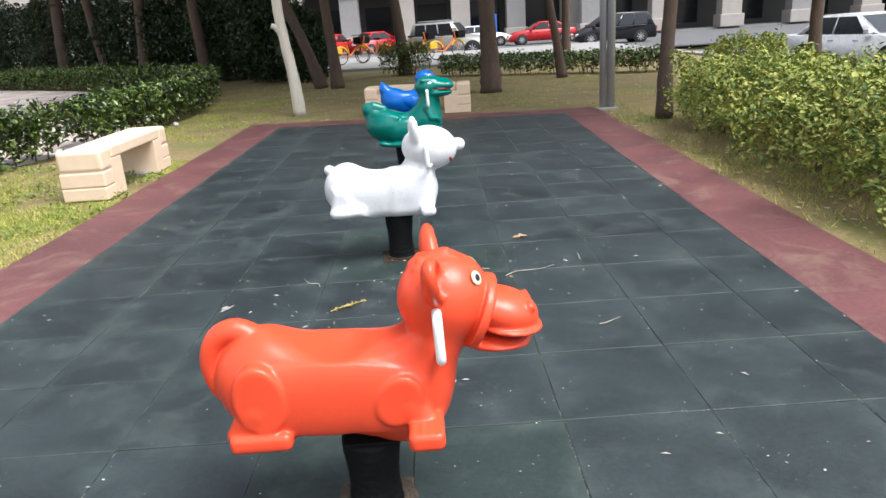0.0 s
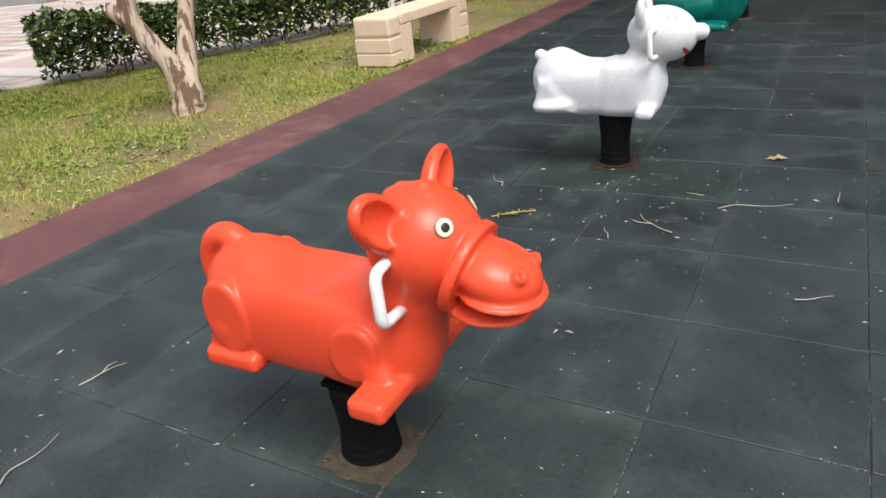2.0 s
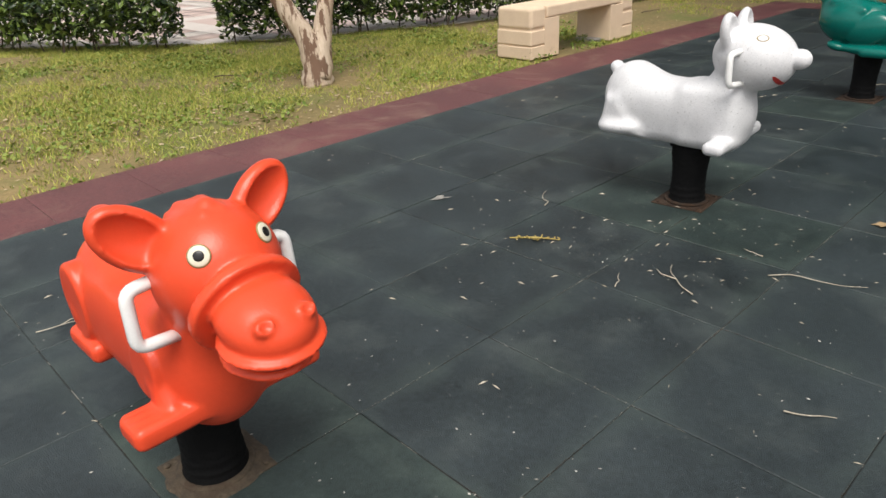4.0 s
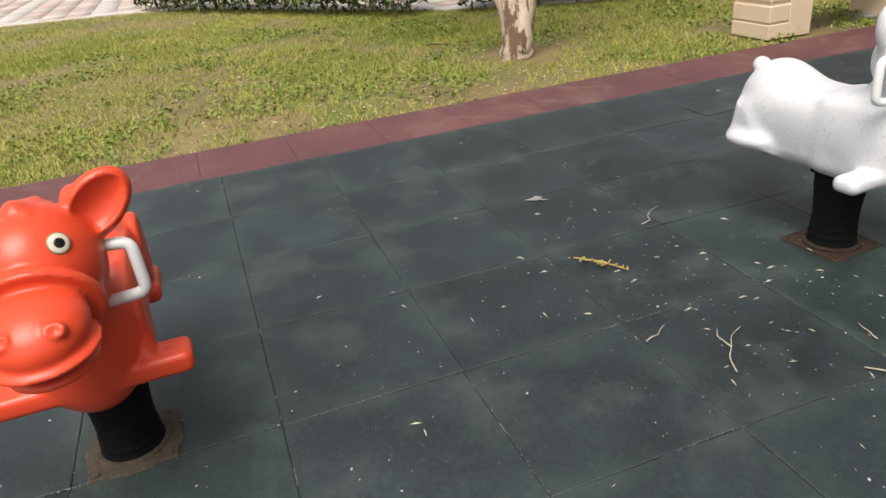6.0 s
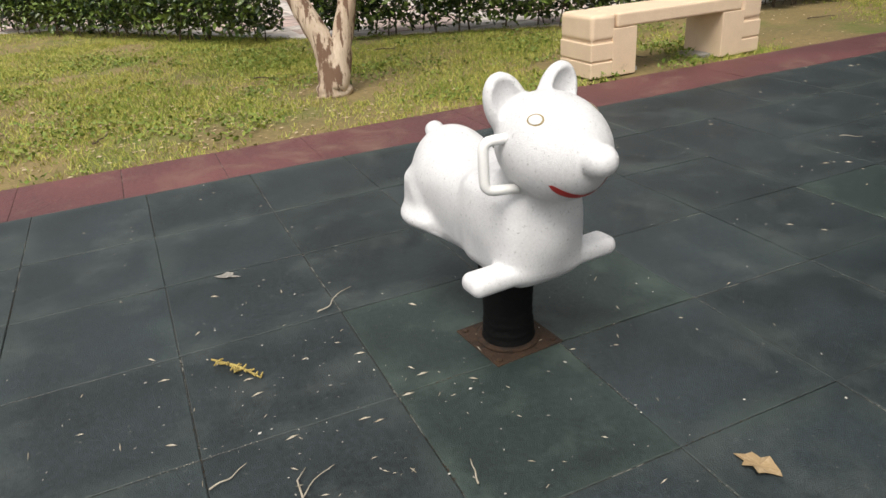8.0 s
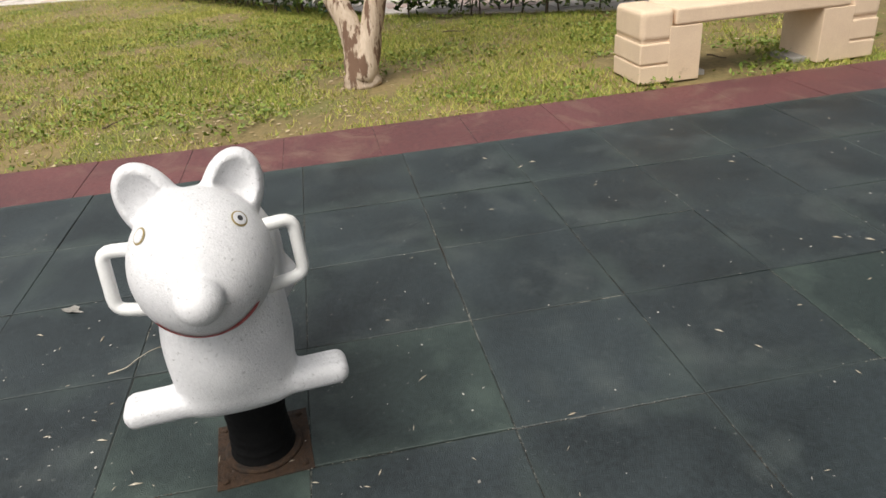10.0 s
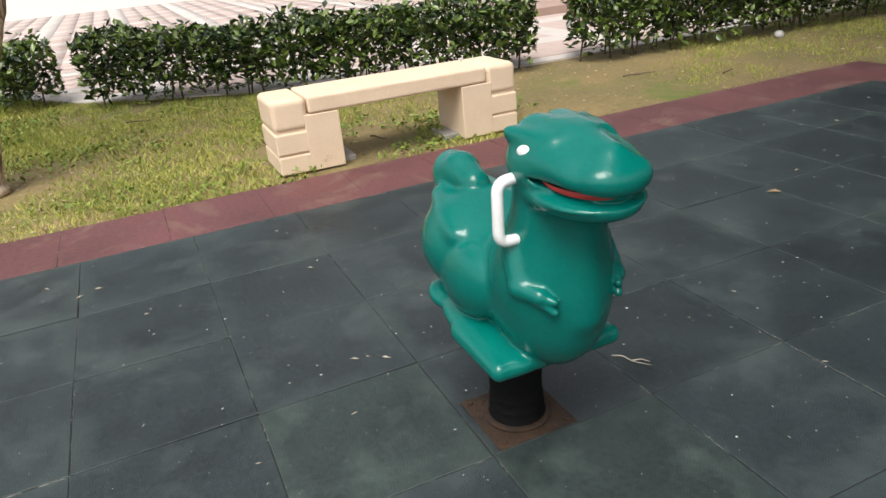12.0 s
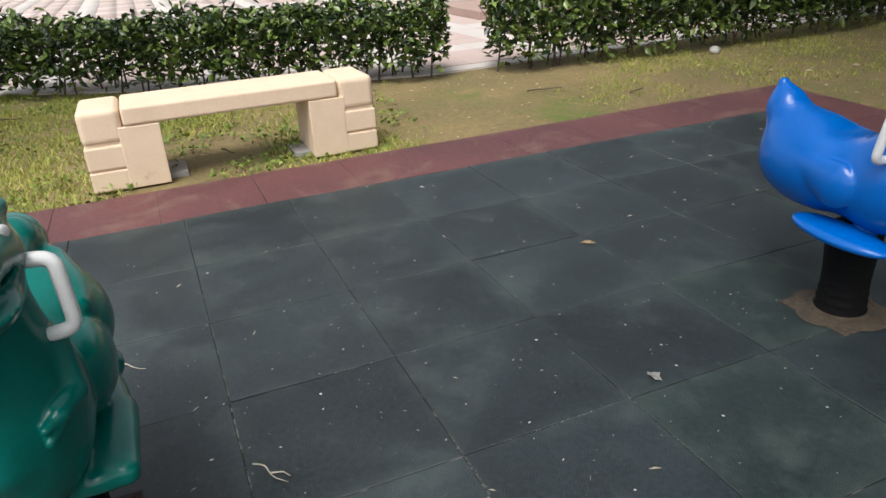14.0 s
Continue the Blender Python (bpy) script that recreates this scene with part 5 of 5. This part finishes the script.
part("door", boxed((-0.5, -0.53, 0.2), (0.5, -0.5, 1.8), 0.01), M_KIOSK, k)
part("label_bar", boxed((-0.35, -0.545, 1.3), (0.35, -0.53, 1.5)), M_PLATE, k)

# ---- on the plaza ----
step = thing("step", (-8.9, 5.6, -0.004), "low brown granite step on the plaza", "step")
part("tread", boxed((-0.8, -1.6, 0.0), (0.8, 2.2, 0.13), 0.012), M_STEPSTONE, step)
part("landing", boxed((-3.6, -1.2, 0.0), (-0.82, 2.2, 0.17), 0.012), M_PLAZA_WHITE, step)
for x, y, mt, w in ((-13.3, 5.0, M_PLAZA_WHITE, 0.17), (-12.1, 5.8, M_CONCRETE, 0.20)):
    p = thing("pillar", (x, y, -0.004), "square pale stone pillar on the plaza", "pillar", "plaza pillars")
    part("shaft", boxed((-w, -w, 0.12), (w, w, 3.4), 0.02), mt, p)
    part("base", boxed((-w - 0.07, -w - 0.07, 0.0), (w + 0.07, w + 0.07, 0.14), 0.02), M_CONCRETE, p)
stage = thing("platform", (-27.5, 6.5, -0.004), "low grey stone platform on the plaza", "platform", turn=17)
part("plinth", boxed((-7.5, -1.6, 0.0), (7.5, 5.0, 0.32), 0.03), M_GREYSTONE, stage)
part("paving", boxed((-7.3, -1.4, 0.32), (7.3, 4.8, 0.35), 0.01), M_CONCRETE, stage)

# ---- litter on the mat ----
twigs = ((0.25, -3.81, 0.11, 137), (0.60, -3.53, 0.15, 25), (-1.10, -5.40, 0.075, 74), (0.10, -3.95, 0.05, 120), (0.85, -4.25, 0.06, 35), (-0.82, -0.75, 0.05, 50), (-0.575, -3.50, 0.09, 130), (-0.15, -0.45, 0.06, 30), (-0.95, -5.75, 0.1, 100),
         (0.9, -3.35, 0.06, 85), (0.35, -3.45, 0.04, 170))
for i, (x, y, l, a) in enumerate(twigs):
    rnd = random.Random(100 + i)
    bm = bmesh.new()
    pts = [(-l + 2 * l * t / 4, rnd.uniform(-.14, .14) * l, 0.006 + rnd.uniform(0, 0.006)) for t in range(5)]
    tube(bm, bezier(pts, 3), [0.0024 - 0.00012 * k for k in range(13)], 6)
    if i in (0, 2, 7):
        tube(bm, [pts[2], (pts[2][0] + l * 0.4, pts[2][1] + l * 0.35, 0.008), (pts[2][0] + l * 0.8, pts[2][1] + l * 0.38, 0.006)], [0.0024, 0.002, 0.001], 6)
    tw = part("twig", bm, M_TWIG, m=pose(x, y, 0, 0, 0, a), smooth=True)
    tagged(tw, "bleached broken twig lying on the mat", "twig", "fallen twigs")
bm = bmesh.new()
rnd = random.Random(7)
tube(bm, [(-0.10, 0, 0.006), (0, 0.008, 0.008), (0.10, -0.004, 0.006)], [0.003, 0.004, 0.002], 6)
for i in range(26):
    x = -0.08 + 0.18 * rnd.random()
    tube(bm, [(x, 0, 0.008), (x + rnd.uniform(-.01, .02), rnd.uniform(-.022, .022), rnd.uniform(0.004, 0.02))], [0.004, 0.002], 5)
tagged(part("flower_stalk", bm, M_STRAW, m=pose(-0.34, -3.86, 0, 0, 0, 35)), "dry yellow flower stalk lying on the mat", "stalk")


def leaf_blade(name, at, size, turn, seed, mat, label):
    rnd = random.Random(seed)
    bm = bmesh.new()
    n = 14
    edge = []
    for i in range(n):
        a = 2 * math.pi * i / n
        r = size * (0.5 + 0.12 * rnd.uniform(-1, 1)) * (1.25 if i in (0, n // 2) else 0.8)
        edge.append(bm.verts.new((r * math.cos(a), r * 0.7 * math.sin(a), 0.004 + 0.35 * size * abs(math.sin(a)) ** 2 * rnd.uniform(0.1, 0.5))))
    mid = bm.verts.new((0, 0, 0.005))
    for i in range(n):
        bm.faces.new((mid, edge[i], edge[(i + 1) % n]))
    r = bmesh.ops.extrude_face_region(bm, geom=bm.faces[:])
    bmesh.ops.translate(bm, vec=(0, 0, 0.0015), verts=[v for v in r["geom"] if isinstance(v, bmesh.types.BMVert)])
    return tagged(part(name, bm, mat, m=pose(*at, 0, 0, turn)), label, "leaf", "fallen leaves")


leaf_blade("fallen_leaf", (0.63, -2.9, 0), 0.095, 20, 1, M_DRYLEAF, "curled tan fallen leaf on the mat")
leaf_blade("fallen_leaf", (-0.955, -3.79, 0), 0.07, 60, 2, M_CHIP, "small pale dry leaf on the mat")
leaf_blade("fallen_leaf", (-0.91, 0.98, 0), 0.05, 60, 3, M_DRYLEAF, "small brown dry leaf on the mat")
leaf_blade("fallen_leaf", (-0.05, 0.62, 0), 0.05, 10, 4, M_CHIP, "small pale dry leaf on the mat")


def scatter(name, n, size, region, mat, label, seed, z=0.003, clusters=(), slim=(0.15, 0.8)):
    rng = np.random.default_rng(seed)
    x, y = rng.uniform(region[0], region[1], n), rng.uniform(region[2], region[3], n)
    for cx, cy, r, share in clusters:
        k = rng.uniform(0, 1, n) < share
        x[k], y[k] = rng.normal(cx, r, k.sum()), rng.normal(cy, r, k.sum())
    s = size * np.minimum(rng.lognormal(0, 0.45, n), 2.0)
    a = rng.uniform(0, 2 * np.pi, n)
    asp = rng.uniform(slim[0], slim[1], n)
    c, si = np.cos(a), np.sin(a)
    vs = []
    for u, w, h in ((-1, 0, 0), (0, -1, 0), (1, 0, 0), (0, 1, 0), (0, 0, 0.5)):
        vs.append(np.stack([x + s * (u * c - w * asp * si), y + s * (u * si + w * asp * c), np.full(n, z) + h * s * 0.6], 1))
    v = np.stack(vs, 1).reshape(-1, 3)
    i = np.arange(n)[:, None] * 5
    f = np.concatenate([i + np.array([[p, (p + 1) % 4, 4]]) for p in range(4)])
    return tagged(arrays(name, v, f, mat), label, "litter", kind="stuff")


scatter("litter", 1900, 0.0031, (-2.1, 1.9, -7.5, 3.0), M_CHIP, "pale seed husks and chips scattered on the mat", 5,
        clusters=((0.0, -3.6, 0.4, 0.12), (0.6, -5.0, 0.6, 0.06), (-1.0, -0.6, 0.5, 0.08), (-0.5, 0.4, 0.6, 0.06)))


def joint_crumbs(n, mat, label, seed):
    """Grit caught along the tile joints, in broken runs."""
    rng = np.random.default_rng(seed)
    vs = []
    while len(vs) < n:
        across = rng.uniform(0, 1) < 0.5
        line = 0.5 * rng.integers(-4, 4) if not across else 0.5 * rng.integers(-15, 6)
        start = rng.uniform(-7.5, 2.6) if not across else rng.uniform(-2.0, 1.7)
        for k in range(int(rng.integers(4, 26))):
            along = start + k * 0.009 + rng.normal(0, 0.004)
            off = line + rng.normal(0, 0.0016)
            vs.append((off, along) if not across else (along, off))
    q = np.array(vs[:n])
    q = q[(q[:, 0] > -2.08) & (q[:, 0] < 1.78) & (q[:, 1] < 2.7)]
    k = len(q)
    size = 0.0016 * rng.uniform(0.5, 1.5, (k, 1, 1))
    shape = np.array([(-1, -0.6, 0), (1, -0.5, 0), (0.7, 0.8, 0), (-0.8, 0.6, 0), (0, 0, 0.7)])
    turn = rng.uniform(0, 6.28, k)
    c, si = np.cos(turn)[:, None], np.sin(turn)[:, None]
    sh = np.stack([shape[:, 0] * c - shape[:, 1] * si, shape[:, 0] * si + shape[:, 1] * c, np.tile(shape[:, 2], (k, 1))], 2)
    v = (sh * size + np.column_stack([q, np.full(k, 0.0006)])[:, None, :]).reshape(-1, 3)
    i = np.arange(k)[:, None] * 5
    f = np.concatenate([i + np.array([[p, (p + 1) % 4, 4]]) for p in range(4)])
    return tagged(arrays("grit", v, f, mat), label, "grit", kind="stuff")


joint_crumbs(4200, M_GRIT, "pale grit caught in the tile joints", 51)
joint_crumbs(2600, M_RUST, "dark crumbs caught in the tile joints", 52)
scatter("litter", 420, 0.009, (-2.1, 1.9, -7.5, 3.0), M_TWIG, "short straw bits scattered on the mat", 6, clusters=((0.1, -3.7, 0.4, 0.2),), slim=(0.06, 0.16))


# a pale stone, weeds and sticks on the lawn
bm = bmesh.new()
bmesh.ops.create_icosphere(bm, subdivisions=3, radius=0.048)
for v in bm.verts:
    v.co *= 1 + 0.16 * noise.noise(v.co * 22)
    v.co.z *= 0.85
tagged(part("stone", bm, M_CHIP, m=pose(-4.02, 4.5, 0.012), smooth=True), "pale round stone on the bare soil", "stone")


def weed(at, seed, n=26, r=0.07):
    rng = np.random.default_rng(seed)
    root = thing("weed", at, "small green weed growing in bare soil", "weed", "weeds under the bench")
    p = rng.normal(0, 1, (n, 3)) * np.array([r, r, 0.018]) + np.array([0, 0, 0.035])
    v, f = leaf_cloud(p, 0.038, rng, droop=-0.2)
    tagged(arrays("foliage", v, f, M_CLOVER, root), kind="stuff")


for i, (x, y) in enumerate(((-3.35, -0.35), (-3.05, 0.22), (-3.3, 0.12), (-3.55, 0.35), (-2.75, -0.85), (-3.1, -1.15), (-2.72, -0.25))):
    weed((x, y, -0.02), 300 + i)
for i, (x, y, l, a) in enumerate(((-3.55, 2.35, 0.14, 70), (-3.2, -0.15, 0.08, 20), (-3.1, 2.9, 0.09, 110), (-4.6, -2.9, 0.12, 40), (-3.4, -4.2, 0.10, 150), (-5.2, -1.6, 0.10, 80))):
    rnd = random.Random(400 + i)
    bm = tube(bmesh.new(), bezier([(-l + 2 * l * t / 4, rnd.uniform(-.1, .1) * l, 0.008 + rnd.uniform(0, 0.012)) for t in range(5)], 3), [0.007 - 0.0003 * k for k in range(13)], 6)
    tagged(part("stick", bm, M_STEM, m=pose(x, y, -0.012, 0, 0, a), smooth=True), "short brown stick lying on the lawn", "stick", "fallen sticks")


# ---- lawn cover ----
def on_lawn(x, y):
    if -2.61 < x < 2.42 and EDGE_NEAR < y < 3.75:
        return False
    if inside(x, y, PLAZA):
        return False
    return True


def grass(n, region, height, seed, dense):
    rng = np.random.default_rng(seed)
    x, y = rng.uniform(region[0], region[1], n), rng.uniform(region[2], region[3], n)
    d = np.array([noise.noise((a * 0.9, b * 0.9, 1.0)) + 0.5 * noise.noise((a * 3, b * 3, 2.0)) + 0.6 * noise.noise((a * 11, b * 11, 4.0)) for a, b in zip(x, y)])
    d = d - 0.75 * np.clip((y - 0.1) / 1.2, 0, 1) * (region[0] < -6)
    for cx, cy, r, k in ((-3.1, -0.1, 0.75, 0.9), (-2.95, -3.2, 0.45, 0.8), (-3.5, 1.6, 1.0, 0.4), (-3.7, -2.5, 0.35, 0.5)):
        d = d - k * np.exp(-((x - cx) ** 2 + (y - cy) ** 2) / r ** 2)
    keep = (d + dense > rng.uniform(-0.5, 0.6, n)) & np.array([on_lawn(a, b) for a, b in zip(x, y)])
    x, y = x[keep], y[keep]
    n = len(x)
    a = rng.uniform(0, 2 * np.pi, n)
    h = height * rng.uniform(0.4, 1.3, n)
    lean = rng.uniform(0.2, 1.4, n) * h
    b = rng.uniform(0, 2 * np.pi, n)
    w = 0.004
    z = np.full(n, -0.026)
    base1 = np.stack([x - w * np.cos(a), y - w * np.sin(a), z], 1)
    base2 = np.stack([x + w * np.cos(a), y + w * np.sin(a), z], 1)
    tip = np.stack([x + lean * np.cos(b), y + lean * np.sin(b), z + h], 1)
    v = np.stack([base1, base2, tip], 1).reshape(-1, 3)
    f = np.arange(3 * n).reshape(-1, 3)
    return tagged(arrays("grass", v, f, M_GRASS), "short patchy green and straw-coloured grass", "grass", kind="stuff")


grass(430000, (-8.5, -2.60, -8, 3.6), 0.036, 1, 0.16)
grass(110000, (-14, -8.5, -11, -3), 0.04, 5, 0.10)
grass(25000, (-5.0, -2.6, 3.6, 8), 0.036, 4, -0.1)
grass(42000, (-5, 4, 3.0, 13), 0.040, 2, -0.20)
grass(12000, (2.4, 3.4, -8, 3.0), 0.045, 3, 0.0)
def ground_weeds(n, region, seed):
    """Low broad-leaved weeds in drifts through the lawn."""
    rng = np.random.default_rng(seed)
    x, y = rng.uniform(region[0], region[1], n), rng.uniform(region[2], region[3], n)
    d = np.array([noise.noise((a * 1.3, b * 1.3, 7.0)) + 0.7 * noise.noise((a * 5, b * 5, 9.0)) for a, b in zip(x, y)])
    keep = (d > 0.16) & np.array([on_lawn(a, b) for a, b in zip(x, y)]) & (y < 1.2)
    pts = np.column_stack([x, y, -0.006 + rng.uniform(0, 0.024, n)])[keep]
    v, f = leaf_cloud(pts, 0.034, rng, droop=0.0, wide=0.7)
    return tagged(arrays("ground_weeds", v, f, M_CLOVER), "dark green broad-leaved weeds in the lawn", "weeds", kind="stuff")


ground_weeds(26000, (-7.5, -2.62, -7, 2.0), 12)
scatter("leaf_litter", 2800, 0.012, (-8.0, -2.7, -8, 3.5), M_DRYLEAF, "dry leaves scattered over the lawn", 8, z=-0.012, clusters=((-3.6, -3.8, 0.7, 0.2), (-3.2, -3.0, 0.6, 0.1)))
scatter("leaf_litter", 900, 0.020, (-4.5, 5, 3.8, 12), M_DRYLEAF, "dry leaves scattered behind the mat", 9, z=-0.012)
scatter("leaf_litter", 260, 0.018, (2.45, 2.9, -7, 3), M_DRYLEAF, "dry leaves along the hedge foot", 10, z=-0.012)

# ---- mat tiles, last ----
mat = sheet("play_mat", [(EDGE_LEFT - 0.53, EDGE_NEAR), (right_edge(EDGE_NEAR) + 0.52, EDGE_NEAR), (right_edge(3.2) + 0.50, EDGE_FAR_R + 0.46), (EDGE_LEFT - 0.53, EDGE_FAR_L + 0.54)], -0.0032, M_JOINT,
            "rubber playground mat of dark tiles with red edging", "mat", 0.012)


def tile(name, corners, material_, seed):
    """A rubber tile with a worn edge; its corners curl up or sag by a few millimetres."""
    rnd = random.Random(seed)
    cx, cy = sum(c[0] for c in corners) / 4, sum(c[1] for c in corners) / 4
    gap, bev = (0.0013, 0.0026) if name == "tile" else (0.0010, 0.0018)
    curl = [rnd.uniform(-0.0006, 0.0030) * (rnd.random() < 0.6) for _ in corners] if name == "tile" else [0.0] * 4
    skew = [(rnd.uniform(-0.0012, 0.0012), rnd.uniform(-0.0012, 0.0012)) for _ in corners]
    bm = bmesh.new()
    rings = []
    for inset, z, k in ((gap, -0.007, 0), (gap, -bev * 0.7, 1), (gap + bev, 0.0, 1), (0.085, 0.0, 0)):
        ring = []
        for (x, y), up, (sx, sy) in zip(corners, curl, skew):
            w = min(inset, 0.45 * abs(x - cx)), min(inset, 0.45 * abs(y - cy))
            ring.append(bm.verts.new((x - cx - math.copysign(w[0], x - cx) + sx, y - cy - math.copysign(w[1], y - cy) + sy, z + k * up)))
        rings.append(ring)
    for a, b in zip(rings, rings[1:]):
        for i in range(4):
            bm.faces.new((a[i], a[(i + 1) % 4], b[(i + 1) % 4], b[i]))
    bm.faces.new(rings[-1])
    part(name, bm, material_, mat, m=pose(cx, cy, rnd.uniform(-0.0012, 0.0006), rnd.uniform(-.12, .12), rnd.uniform(-.12, .12), rnd.uniform(-.15, .15)))


GREENISH = {(-1, -11), (0, -11), (0, -7), (-1, -7), (-1, -3), (0, -2), (-1, 2), (0, 1), (-1, -6)}
for j in range(-17, 7):
    for i in range(-4, 4):
        x0, x1, y0, y1 = i * 0.5, i * 0.5 + 0.5, j * 0.5, j * 0.5 + 0.5
        if i == -4:
            x0 = EDGE_LEFT
        ya, yb = (min(y1, far_edge(x0)), min(y1, far_edge(x1))) if j >= 5 else (y1, y1)
        if j == 6 and min(ya, yb) < y0 + 0.03:
            continue
        if j == 5 and min(far_edge(x0), far_edge(x1)) < y1 + 0.03:
            ya, yb = far_edge(x0), far_edge(x1)
        xa, xb = (right_edge(y0), right_edge(y1)) if i == 3 else (x1, x1)
        tile("tile", [(x0, y0), (xa, y0), (xb, yb), (x0, ya)], M_TILE_GREEN if (i, j) in GREENISH else M_TILE, 1000 + 40 * j + i)
for j in range(-17, 7):
    y0, y1 = j * 0.5 - 0.1, j * 0.5 + 0.4
    xo = EDGE_LEFT - 0.53
    a, b = min(y1, EDGE_FAR_L), min(y1, EDGE_FAR_R)
    ends = (far_edge(EDGE_LEFT), far_edge(xo)) if y1 > EDGE_FAR_L else (a, a)
    if a - y0 > 0.03:
        tile("edging_tile", [(EDGE_LEFT - 0.53, y0), (EDGE_LEFT, y0), (EDGE_LEFT, ends[0]), (EDGE_LEFT - 0.53, ends[1])], M_REDTILE, 3000 + j)
    if b - y0 > 0.03:
        tile("edging_tile", [(right_edge(y0), y0), (right_edge(y0) + 0.52, y0), (right_edge(b) + 0.52, b), (right_edge(b), b)], M_REDTILE, 3100 + j)
x = EDGE_LEFT - 0.53
while x < right_edge(3) + 0.5:
    x1 = min(x + 0.5, right_edge(3) + 0.52)
    tile("edging_tile", [(x, far_edge(x)), (x1, far_edge(x1)), (x1, far_edge(x1) + 0.5), (x, far_edge(x) + 0.5)], M_REDTILE, 3200 + int(x * 10))
    x = x1
